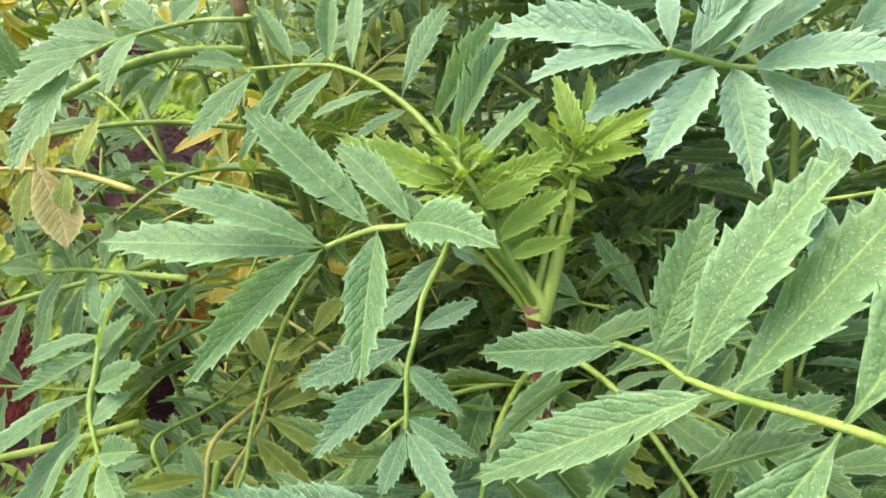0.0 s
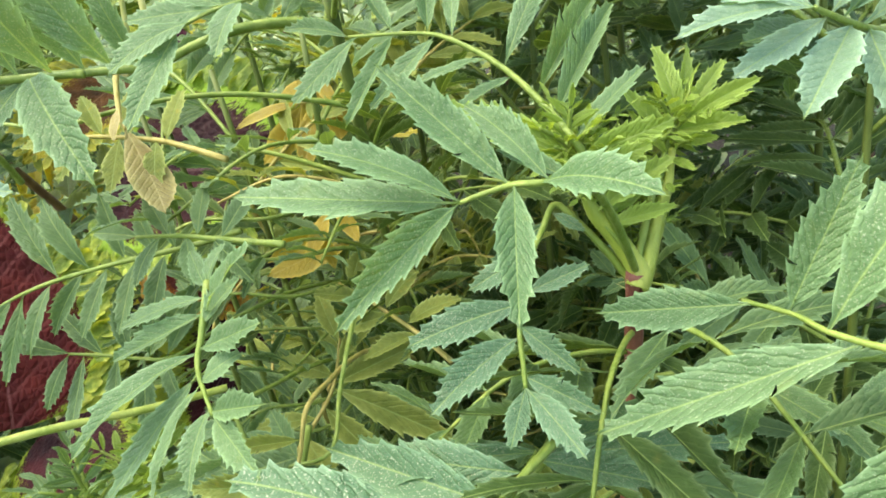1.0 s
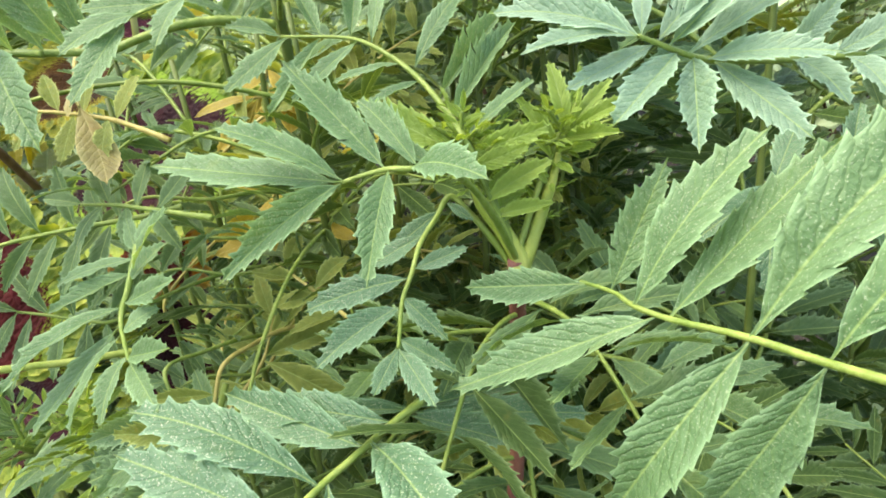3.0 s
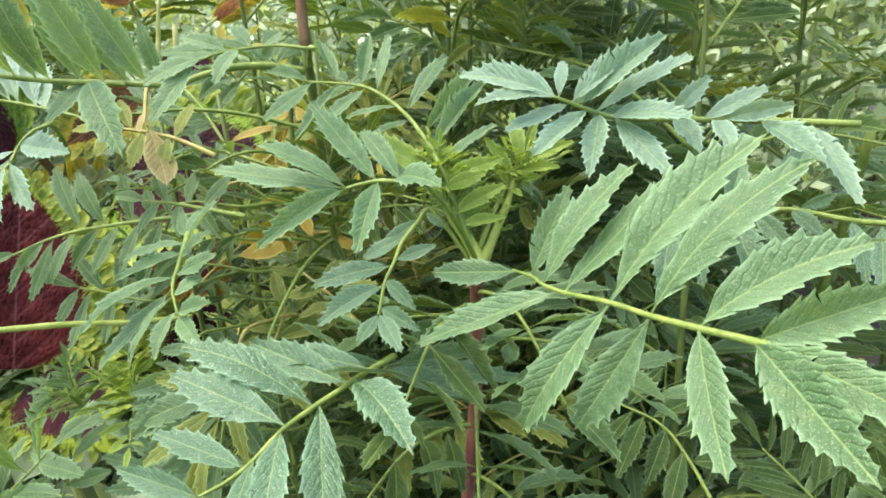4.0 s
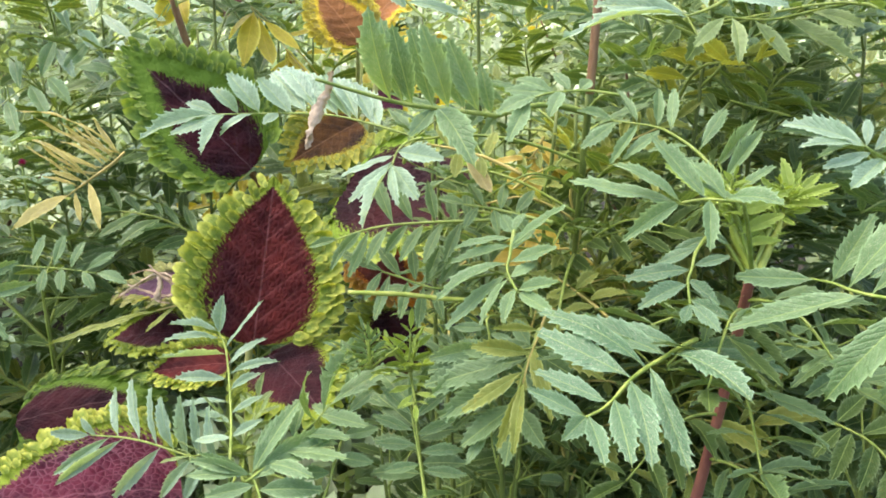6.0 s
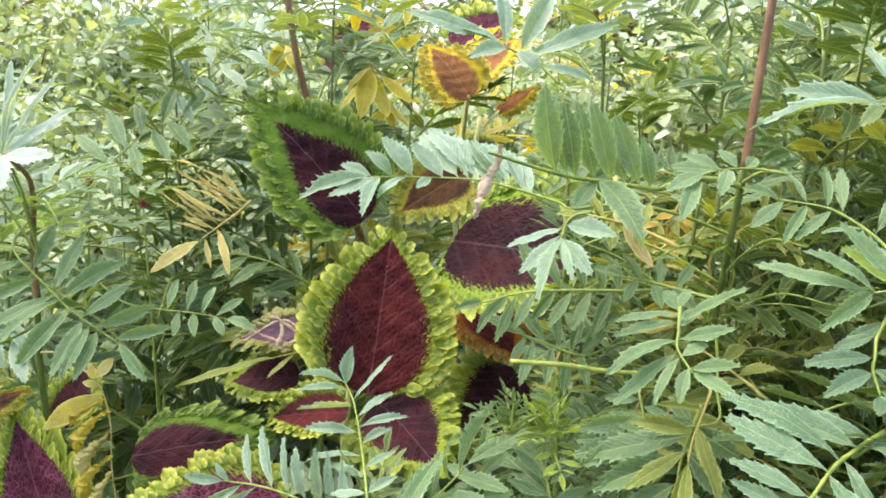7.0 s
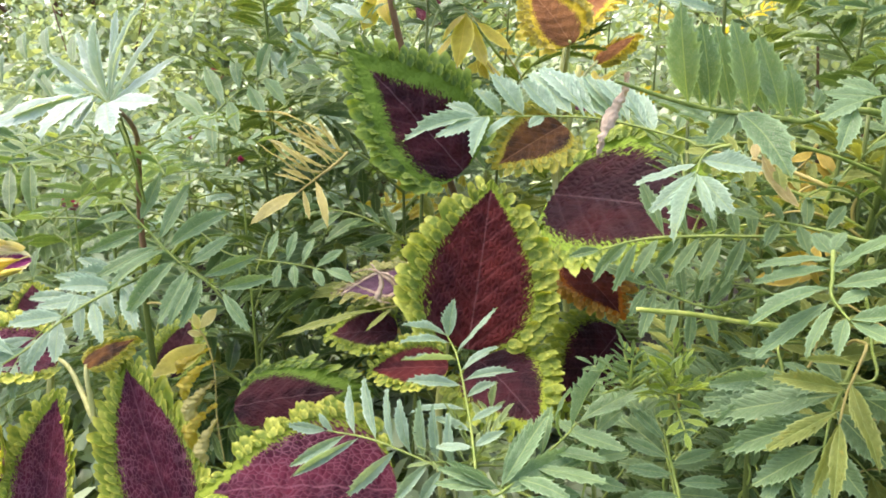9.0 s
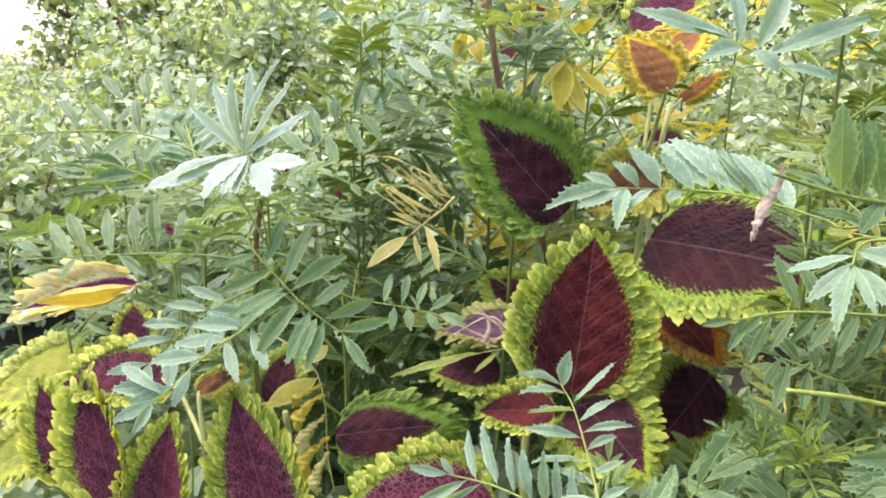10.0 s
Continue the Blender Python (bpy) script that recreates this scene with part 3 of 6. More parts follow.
def ground():
    verts, faces = [], []
    radii = [0.0] + [0.08 * 1.16 ** i for i in range(60)]
    n = 72
    for r in radii[1:]:
        for k in range(n):
            a = 2 * math.pi * k / n
            x, y = r * math.cos(a) - 0.2, r * math.sin(a) + 0.4
            z = 0.02 * noise.noise(Vector((x * 5, y * 5, 0))) if r < 6 else 0.0
            verts.append((x, y, z))
    verts.append((-0.2, 0.4, 0.0))
    for i in range(len(radii) - 2):
        for k in range(n):
            j = (k + 1) % n
            faces.append((i * n + k, (i + 1) * n + k, (i + 1) * n + j, i * n + j))
    faces += [(len(verts) - 1, k, (k + 1) % n) for k in range(n)]
    ob = new("ground", mesh_of("ground", verts, faces))
    ob.data.materials.append(ground_material())
    tagged(ob, "dark crumbly garden soil with patches of low green growth", "ground", kind="structure")


ground()

# ---- the plants in front ----
BED = "marigold plants in the bed"
STEMS = {}


def marigold(at, points, radii, look_name, label):
    plant = thing("marigold_plant", at, label, "plant", BED)
    stem(plant, points, radii, look_name)
    STEMS[plant.name] = glide(points, 60)
    return plant


plant_a = marigold((0.032, 0.195, 0), [(0.032, 0.195, 0), (0.001, 0.185, 0.299), (0.016, 0.172, 0.498), (0.019, 0.160, 0.553)], [0.0036, 0.0031, 0.0025, 0.0025], "red",
                   "bushy marigold with toothed feathery leaves and a reddish stem")
stem(plant_a, [(0.019, 0.160, 0.549), (0.020, 0.161, 0.552), (0.016, 0.163, 0.560), (0.011, 0.163, 0.568), (0.009, 0.163, 0.574)], [0.0031, 0.0029, 0.0024, 0.0019, 0.0012], "lime", name="branch")
stem(plant_a, [(0.019, 0.160, 0.549), (0.021, 0.161, 0.551), (0.026, 0.168, 0.561), (0.030, 0.173, 0.569), (0.033, 0.178, 0.577)], [0.0026, 0.0023, 0.0019, 0.0015, 0.0009], "lime", name="branch")
plant_b = marigold((0.25, 0.40, 0), [(0.25, 0.40, 0), (0.215, 0.380, 0.328), (0.189, 0.250, 0.582)], [0.004, 0.0035, 0.002], "green", "tall marigold with a red-brown stem and toothed leaves")
plant_c = marigold((-0.075, 0.36, 0), [(-0.075, 0.36, 0), (-0.072, 0.335, 0.30), (-0.064, 0.275, 0.50), (-0.058, 0.236, 0.632)], [0.0034, 0.0026, 0.0018, 0.0022], "in_shade",
                   "marigold with a woody red stem and spreading branches")
stem(plant_c, [(-0.058, 0.2365, 0.628), (-0.056, 0.230, 0.68), (-0.054, 0.226, 0.726)], [0.0024, 0.0024, 0.0022], "rusty", name="branch")
stem(plant_c, [(-0.098, 0.172, 0.527), (-0.118, 0.162, 0.529), (-0.138, 0.151, 0.533), (-0.162, 0.138, 0.536)], [0.0011, 0.0011, 0.0012, 0.0011], "lime", name="broken_branch")
plant_d = marigold((-0.225, 0.215, 0), [(-0.225, 0.215, 0), (-0.265, 0.215, 0.224), (-0.259, 0.206, 0.369), (-0.260, 0.203, 0.399)], [0.004, 0.0034, 0.0026, 0.0020], "green", "young marigold shoot with fresh green leaves")
plant_e = marigold((-0.60, 0.33, 0), [(-0.60, 0.33, 0), (-0.618, 0.300, 0.358), (-0.598, 0.278, 0.490)], [0.0036, 0.003, 0.0026], "in_shade",
                   "tall marigold with a branching reddish stem, some leaves yellowed")
STEMS[plant_e.name] = glide([(-0.60, 0.33, 0), (-0.618, 0.300, 0.358), (-0.589, 0.270, 0.529), (-0.554, 0.240, 0.588), (-0.521, 0.190, 0.615)], 60)
stem(plant_e, [(-0.598, 0.279, 0.487), (-0.589, 0.270, 0.529), (-0.554, 0.240, 0.588), (-0.521, 0.190, 0.615)], [0.0027, 0.0025, 0.0020, 0.0014], "rusty", name="branch")
plant_f = marigold((-0.43, 0.78, 0), [(-0.43, 0.78, 0), (-0.435, 0.66, 0.40), (-0.446, 0.475, 0.66), (-0.462, 0.448, 0.82)], [0.0045, 0.0042, 0.0036, 0.0026], "rusty", "tall marigold with a bare red-brown stem behind the coleus")
# LEAVES
# leaf by leaf: the stalk's line, the way it faces, then the leaflets along it
compound_leaf(plant_a, [(0.006, 0.126, 0.589), (-0.002, 0.124, 0.590), (-0.007, 0.125, 0.590), (-0.013, 0.125, 0.589), (-0.017, 0.125, 0.588)], (0.093, -0.634, 0.767),
    [(1.00, -13, 0.045, 0.0126, -2), (0.99, -24, 0.031, 0.0084, 13), (1.00, 44, 0.034, 0.0068, 3), (0.56, -51, 0.036, 0.0089, 12), 
     (0.55, 82, 0.033, 0.0071, 13), (0.24, -59, 0.026, 0.0066, -4), (0.31, 129, 0.030, 0.0091, 40, 4), (0.09, -44, 0.018, 0.0051, -11)], "grey")
compound_leaf(plant_a, [(0.008, 0.162, 0.587), (0.001, 0.173, 0.596), (-0.007, 0.181, 0.604), (-0.018, 0.189, 0.611), (-0.027, 0.191, 0.614), (-0.045, 0.192, 0.616)], (0.064, -0.636, 0.769),
    [(1.00, 22, 0.019, 0.005, -0), (0.96, 90, 0.027, 0.007, 0), (0.83, 105, 0.032, 0.006, -0), (0.85, -27, 0.027, 0.006, 0),
     (0.72, -53, 0.029, 0.006, -0), (0.61, -55, 0.033, 0.006, 0), (0.38, -76, 0.034, 0.007, -0), (0.22, -83, 0.041, 0.006, 0),
     (0.11, -81, 0.040, 0.007, 0), (0.01, -97, 0.028, 0.006, 0), (0.68, 90, 0.029, 0.006, -0), (0.45, 56, 0.020, 0.005, 0),
     (0.33, 69, 0.020, 0.005, -0)], "grey", joint=(0.012, 0.160, 0.578))
compound_leaf(plant_b, [(0.136, 0.140, 0.599), (0.117, 0.144, 0.600), (0.097, 0.147, 0.601), (0.080, 0.145, 0.602), (0.065, 0.140, 0.604), (0.057, 0.136, 0.607), (0.051, 0.132, 0.610), (0.047, 0.128, 0.612)], (0.000, -0.600, 0.800),
    [(1.00, 6, 0.024, 0.0070, 3), (0.94, 30, 0.023, 0.0070, 3, -12), (0.87, 54, 0.031, 0.0089, 12), (0.81, 79, 0.031, 0.0078, 9), 
     (0.76, 115, 0.030, 0.0091, 6, 20), (0.79, 153, 0.027, 0.0083, 20, 12), (0.90, -149, 0.033, 0.0094, 21), (0.83, -160, 0.033, 0.0096, 18, 4), 
     (0.99, -99, 0.014, 0.0043, 9, 4), (1.00, -47, 0.018, 0.0054, 2, -8), (1.00, -20, 0.031, 0.0080, 2), (0.59, -143, 0.020, 0.0063, 20, 28), 
     (0.48, -165, 0.022, 0.0067, 19, 12), (0.40, 173, 0.021, 0.0064, 19, 32), (0.55, 98, 0.024, 0.0071, 20, 4), (0.43, 92, 0.024, 0.0065, 18), 
     (0.94, -137, 0.026, 0.0072, 15), (0.27, 112, 0.029, 0.0084, 16, 4), (0.15, 98, 0.035, 0.0076, 2)], "pale", joint=False)
compound_leaf(plant_a, [(0.019, 0.161, 0.553), (0.015, 0.161, 0.562), (0.011, 0.162, 0.568), (0.009, 0.162, 0.574), (0.008, 0.162, 0.582)], (0.100, -0.752, 0.652),
    [(0.99, -110, 0.024, 0.0076, 23, 24), (0.89, -115, 0.019, 0.0060, 34, 24), (0.56, -93, 0.023, 0.0063, 15), (0.43, -112, 0.018, 0.0042, 9), 
     (1.00, 29, 0.035, 0.0101, 3), (0.63, -76, 0.015, 0.0033, -2), (0.49, -91, 0.014, 0.0028, -9), (0.72, -8, 0.014, 0.0041, -8), 
     (0.95, -57, 0.015, 0.0046, -10), (0.36, -94, 0.009, 0.0022, -9)], "young", joint=False, thick=0.0004)
compound_leaf(plant_a, [(0.022, 0.161, 0.553), (0.026, 0.168, 0.562), (0.030, 0.173, 0.570), (0.033, 0.179, 0.578), (0.036, 0.182, 0.582)], (0.100, -0.752, 0.652),
    [(0.86, -90, 0.012, 0.0036, 34, 28), (0.94, -86, 0.018, 0.0055, 33, 4), (0.75, -130, 0.010, 0.0029, 38, 8), (1.00, 32, 0.022, 0.0064, 12), 
     (0.87, 61, 0.019, 0.0060, 16), (0.76, 58, 0.016, 0.0036, 16), (1.00, -52, 0.022, 0.0048, 22), (1.00, -21, 0.022, 0.0043, 5, -12), 
     (0.99, 6, 0.024, 0.0048, 3, 36), (0.58, -159, 0.006, 0.0019, 39, 4), (0.54, 69, 0.009, 0.0024, 35), (0.39, 59, 0.007, 0.0021, 11, -4), 
     (0.35, -43, 0.006, 0.0018, 52), (0.62, 118, 0.007, 0.0020, 25, -24)], "young", joint=False, thick=0.0004)
compound_leaf(plant_a, [(0.098, 0.041, 0.570), (0.092, 0.048, 0.569), (0.084, 0.056, 0.568), (0.074, 0.066, 0.567), (0.067, 0.077, 0.565), (0.058, 0.089, 0.564), (0.048, 0.101, 0.562), (0.042, 0.108, 0.562), (0.039, 0.115, 0.562), (0.033, 0.124, 0.561)], (-0.400, -0.449, 0.799),
    [(0.97, 27, 0.030, 0.0091, 8, -36), (0.78, 41, 0.050, 0.0115, -6), (0.59, 63, 0.047, 0.0136, -33, -24), (0.46, 63, 0.039, 0.0117, -36, -44),
     (0.33, 131, 0.039, 0.01, 9), (0.2, 150, 0.039, 0.012, 8, 4), (0.17, 173, 0.033, 0.0101, 4, 32), (0.19, -142, 0.032, 0.0099, 13, 32),
     (0.32, -132, 0.04, 0.0117, 9, 8), (0.46, -117, 0.05, 0.0145, 18), (0.59, -114, 0.055, 0.0153, 19), (0.74, -115, 0.044, 0.0128, 17),
     (0.83, -111, 0.042, 0.0126, 22), (0.9, -105, 0.03, 0.0091, 35, 28)], "grey")
compound_leaf(plant_c, [(-0.006, 0.125, 0.532), (-0.012, 0.118, 0.531), (-0.019, 0.110, 0.529), (-0.027, 0.100, 0.527), (-0.033, 0.089, 0.526), (-0.039, 0.079, 0.522), (-0.043, 0.072, 0.521), (-0.048, 0.065, 0.521)], (0.042, -0.301, 0.953),
    [(0.26, -77, 0.039, 0.0119, 5, -32), (0.43, -72, 0.048, 0.0143, 12, -4), (0.60, -72, 0.041, 0.0128, 11, -4), (0.80, -69, 0.030, 0.0092, 9, -12), 
     (0.99, -61, 0.023, 0.0070, 19, -36), (1.00, 15, 0.023, 0.0072, 19, -36), (0.98, 46, 0.032, 0.0074, 16), (0.76, 43, 0.040, 0.0092, 11), 
     (0.61, 44, 0.045, 0.0102, 3), (0.40, 49, 0.051, 0.0118, -4), (0.24, 68, 0.046, 0.0130, 15), (0.12, -71, 0.033, 0.0102, -4, -40)], "dusty")
compound_leaf(plant_a, [(0.002, 0.168, 0.570), (-0.002, 0.162, 0.566), (-0.006, 0.154, 0.562), (-0.008, 0.145, 0.557), (-0.010, 0.138, 0.553), (-0.010, 0.129, 0.549), (-0.010, 0.124, 0.547)], (-0.250, -0.649, 0.719),
    [(0.52, 111, 0.016, 0.0050, 2, 24), (0.57, -66, 0.029, 0.0089, 11, -4), (0.69, 52, 0.018, 0.0055, -1, -8), (0.74, -41, 0.026, 0.0079, 15), 
     (0.95, 66, 0.018, 0.0055, -1, -4), (1.00, 2, 0.016, 0.0050, 31, -12), (1.00, 45, 0.021, 0.0064, 14, -16), (0.09, -53, 0.020, 0.0063, -7, -36), 
     (0.27, -62, 0.019, 0.0060, -5, -32), (0.05, 59, 0.010, 0.0030, -11, 8)], "dusty")
compound_leaf(plant_c, [(-0.087, 0.159, 0.566), (-0.087, 0.148, 0.557), (-0.087, 0.141, 0.551), (-0.081, 0.130, 0.545)], (-0.319, -0.576, 0.752),
    [(0.02, 148, 0.012, 0.007, -0), (0.06, -159, 0.016, 0.007, -0), (0.51, -61, 0.038, 0.010, 11), (0.65, -58, 0.039, 0.009, -5),
     (0.74, -31, 0.028, 0.006, -0), (0.93, -19, 0.019, 0.006, 0), (1.00, 39, 0.029, 0.007, 12), (0.97, 68, 0.025, 0.007, 18),
     (0.74, 102, 0.013, 0.007, -0), (0.49, 73, 0.029, 0.007, 18), (0.33, 123, 0.015, 0.007, -0), (0.23, 77, 0.041, 0.007, 32),
     (0.25, -90, 0.032, 0.008, -0), (0.13, -98, 0.031, 0.008, -0)], "grey", joint=False)
compound_leaf(plant_c, [(-0.043, 0.195, 0.628), (-0.057, 0.194, 0.630), (-0.074, 0.186, 0.629), (-0.084, 0.179, 0.626)], (0.202, -0.593, 0.779),
    [(1.00, 60, 0.034, 0.009, 0), (0.92, 28, 0.025, 0.009, 0), (0.76, -7, 0.023, 0.008, -0), (0.71, -32, 0.020, 0.007, -0),
     (0.61, 60, 0.022, 0.008, -0), (0.41, -136, 0.011, 0.007, -0), (0.51, -68, 0.015, 0.007, 0)], "grey")
compound_leaf(plant_c, [(-0.116, 0.186, 0.619), (-0.126, 0.186, 0.620), (-0.132, 0.186, 0.621)], (0.066, -0.645, 0.762),
    [(0.96, 128, 0.047, 0.015, -0), (1.00, 73, 0.024, 0.010, -0)], "grey", joint=False)
compound_leaf(plant_c, [(-0.102, 0.198, 0.617), (-0.110, 0.193, 0.618), (-0.126, 0.187, 0.620), (-0.142, 0.179, 0.622), (-0.154, 0.170, 0.625), (-0.169, 0.159, 0.630), (-0.180, 0.149, 0.634)], (0.251, -0.622, 0.742),
    [(0.60, -57, 0.047, 0.0146, 63, -32), (0.46, -59, 0.041, 0.0128, 59, -32), (0.27, -52, 0.045, 0.0139, 55, -36), (0.11, -51, 0.041, 0.0129, 47, -40), 
     (0.04, -72, 0.027, 0.0083, 43, -24), (0.52, -68, 0.042, 0.0131, 46, -20), (0.37, -67, 0.041, 0.0127, 44, -20), (0.18, -60, 0.040, 0.0125, 40, -32)], "grey", joint=(-0.060, 0.236, 0.618), thick=0.0014)
compound_leaf(plant_c, [(-0.147, 0.206, 0.603), (-0.155, 0.208, 0.606), (-0.194, 0.213, 0.614), (-0.224, 0.210, 0.615), (-0.261, 0.201, 0.614)], (0.105, -0.529, 0.842),
    [(1.00, 36, 0.045, 0.009, -5), (0.97, 49, 0.033, 0.008, 0), (0.97, 97, 0.040, 0.010, 4), (0.99, -16, 0.024, 0.007, 0),
     (0.91, -18, 0.022, 0.009, 31), (0.81, -32, 0.031, 0.014, 28), (0.65, -28, 0.029, 0.015, 26), (0.52, -47, 0.055, 0.015, 0),
     (0.58, -45, 0.051, 0.014, -0), (0.42, -52, 0.051, 0.014, 0), (0.47, -50, 0.053, 0.014, 0), (0.83, 67, 0.025, 0.008, 0),
     (0.72, 65, 0.013, 0.007, 0), (0.30, -55, 0.046, 0.013, -0), (0.36, -53, 0.049, 0.014, -0), (0.19, -60, 0.041, 0.013, 0),
     (0.25, -58, 0.045, 0.013, -0)], "pale")
compound_leaf(plant_c, [(-0.131, 0.156, 0.608), (-0.138, 0.157, 0.606), (-0.142, 0.154, 0.602), (-0.143, 0.148, 0.596)], (-0.270, -0.633, 0.726),
    [(0.74, -28, 0.029, 0.009, 3), (0.66, 114, 0.027, 0.010, -6), (0.91, 5, 0.029, 0.007, 1), (1.00, 37, 0.040, 0.009, 4),
     (1.00, 80, 0.027, 0.009, -9), (1.00, 63, 0.030, 0.005, -0)], "pale", joint=(-0.150, 0.192, 0.592))
compound_leaf(plant_c, [(-0.095, 0.206, 0.563), (-0.109, 0.205, 0.561), (-0.142, 0.205, 0.558), (-0.170, 0.203, 0.554), (-0.193, 0.200, 0.546)], (-0.025, -0.892, 0.452),
    [(0.65, -72, 0.035, 0.008, -0), (0.52, -69, 0.031, 0.008, 0), (0.40, -82, 0.025, 0.007, 0), (0.30, -80, 0.017, 0.006, -0),
     (0.22, -90, 0.018, 0.006, -0), (0.79, 63, 0.031, 0.006, 0), (0.83, 41, 0.019, 0.006, -0), (0.97, 9, 0.018, 0.006, 0),
     (0.67, 57, 0.026, 0.007, 0), (0.57, 48, 0.023, 0.006, -0), (0.47, 53, 0.026, 0.007, -0), (0.36, 61, 0.026, 0.007, -0),
     (0.25, 63, 0.025, 0.007, 0), (0.91, 58, 0.023, 0.006, -0)], "mature", joint=False)
compound_leaf(plant_d, [(-0.240, 0.154, 0.414), (-0.258, 0.190, 0.432), (-0.286, 0.237, 0.454), (-0.303, 0.257, 0.463)], (-0.116, -0.488, 0.865),
    [(0.97, -47, 0.028, 0.011, 51), (0.99, 88, 0.034, 0.012, 38), (0.83, -81, 0.043, 0.008, 32), (0.92, 109, 0.041, 0.009, 37),
     (0.80, 130, 0.053, 0.007, 45), (0.71, -73, 0.030, 0.007, 4), (0.63, -101, 0.035, 0.006, 2), (0.59, 62, 0.042, 0.007, -0),
     (0.52, -79, 0.022, 0.006, -0), (0.46, 74, 0.039, 0.007, -0), (0.39, -79, 0.022, 0.006, -0), (0.32, 49, 0.031, 0.008, -0),
     (0.24, 70, 0.024, 0.008, -0), (0.25, -78, 0.021, 0.006, -0)], "pale")
compound_leaf(plant_d, [(-0.243, 0.183, 0.399), (-0.281, 0.185, 0.407), (-0.322, 0.187, 0.413), (-0.356, 0.187, 0.412)], (-0.002, -0.981, 0.195),
    [(1.00, 11, 0.031, 0.008, -0), (0.95, -33, 0.016, 0.006, -0), (0.88, 43, 0.052, 0.008, -0), (0.77, 44, 0.060, 0.007, 3),
     (0.82, -47, 0.038, 0.008, -33), (0.68, -43, 0.049, 0.009, -32), (0.59, -62, 0.038, 0.008, -17), (0.48, -65, 0.036, 0.008, -0),
     (0.39, -73, 0.039, 0.007, 0), (0.55, 56, 0.050, 0.009, -0), (0.31, -72, 0.039, 0.007, 0), (0.20, -72, 0.039, 0.007, 0),
     (0.37, 61, 0.036, 0.008, 0), (0.27, 70, 0.029, 0.008, 0)], "pale")
compound_leaf(plant_d, [(-0.230, 0.154, 0.417), (-0.213, 0.174, 0.431), (-0.202, 0.188, 0.441), (-0.198, 0.197, 0.446)], (-0.241, -0.427, 0.872),
    [(0.81, -72, 0.053, 0.010, 63), (0.93, -18, 0.052, 0.010, 42), (1.00, -20, 0.048, 0.012, -0), (0.90, -75, 0.036, 0.012, -0),
     (0.63, -65, 0.035, 0.011, -0), (0.42, -66, 0.046, 0.012, 0), (0.55, 39, 0.037, 0.010, -0), (0.35, 44, 0.038, 0.009, 0),
     (0.21, -73, 0.037, 0.010, 0)], "grey")
compound_leaf(plant_e, [(-0.549, 0.216, 0.543), (-0.523, 0.216, 0.520), (-0.502, 0.217, 0.503), (-0.482, 0.219, 0.491), (-0.465, 0.221, 0.482)], (0.350, -0.600, 0.720),
    [(0.44, -104, 0.050, 0.0122, 0, -12), (0.58, -77, 0.059, 0.0128, 0), (0.70, -66, 0.048, 0.0119, 0), (0.84, -63, 0.042, 0.0105, 0, -12), 
     (1.00, -13, 0.040, 0.0100, 0, 12), (0.41, 117, 0.057, 0.0126, 0), (0.49, 81, 0.055, 0.0137, 0, 8), (0.68, 85, 0.041, 0.0103, 0, 28), 
     (0.81, 68, 0.044, 0.0111, 0, 28), (0.96, 56, 0.041, 0.0101, 0, 24), (0.27, -108, 0.044, 0.0109, 0, -32), (0.21, 121, 0.045, 0.0112, 0, 20), 
     (0.11, -113, 0.027, 0.0068, 0, -28), (0.49, -92, 0.051, 0.0125, 0), (0.77, -65, 0.045, 0.0105, 0)], "grey")
compound_leaf(plant_e, [(-0.482, 0.247, 0.504), (-0.464, 0.252, 0.500), (-0.431, 0.265, 0.496), (-0.410, 0.273, 0.492)], (0.324, -0.580, 0.747),
    [(1.00, -15, 0.025, 0.009, -0), (0.90, 51, 0.027, 0.007, -0), (0.76, 84, 0.027, 0.007, 0), (0.61, 93, 0.031, 0.007, 0),
     (0.44, 92, 0.030, 0.007, 0), (0.53, -83, 0.023, 0.007, 0), (0.70, -71, 0.022, 0.008, 0), (0.88, -51, 0.020, 0.008, -0)], "grey")
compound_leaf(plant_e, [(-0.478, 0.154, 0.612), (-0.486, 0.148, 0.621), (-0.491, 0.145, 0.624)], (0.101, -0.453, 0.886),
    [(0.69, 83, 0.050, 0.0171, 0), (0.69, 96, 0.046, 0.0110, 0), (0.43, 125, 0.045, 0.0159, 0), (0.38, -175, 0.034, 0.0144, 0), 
     (0.85, 50, 0.069, 0.0147, 0), (0.85, 48, 0.053, 0.0137, 0), (0.69, 105, 0.043, 0.0084, 0)], "sheen", joint=(-0.540, 0.230, 0.535))
compound_leaf(plant_e, [(-0.585, 0.214, 0.605), (-0.625, 0.213, 0.618), (-0.668, 0.195, 0.625), (-0.728, 0.141, 0.621), (-0.741, 0.122, 0.617)], (0.300, -0.394, 0.869),
    [(0.22, -94, 0.043, 0.009, -0), (0.34, -70, 0.053, 0.010, 0), (0.10, -56, 0.048, 0.010, 0), (0.46, -48, 0.052, 0.011, 0),
     (0.27, 85, 0.034, 0.011, -0), (0.37, 66, 0.037, 0.010, 0), (0.57, -52, 0.052, 0.010, -0), (0.68, 81, 0.031, 0.009, 0)], "mature", joint=(-0.540, 0.230, 0.535))
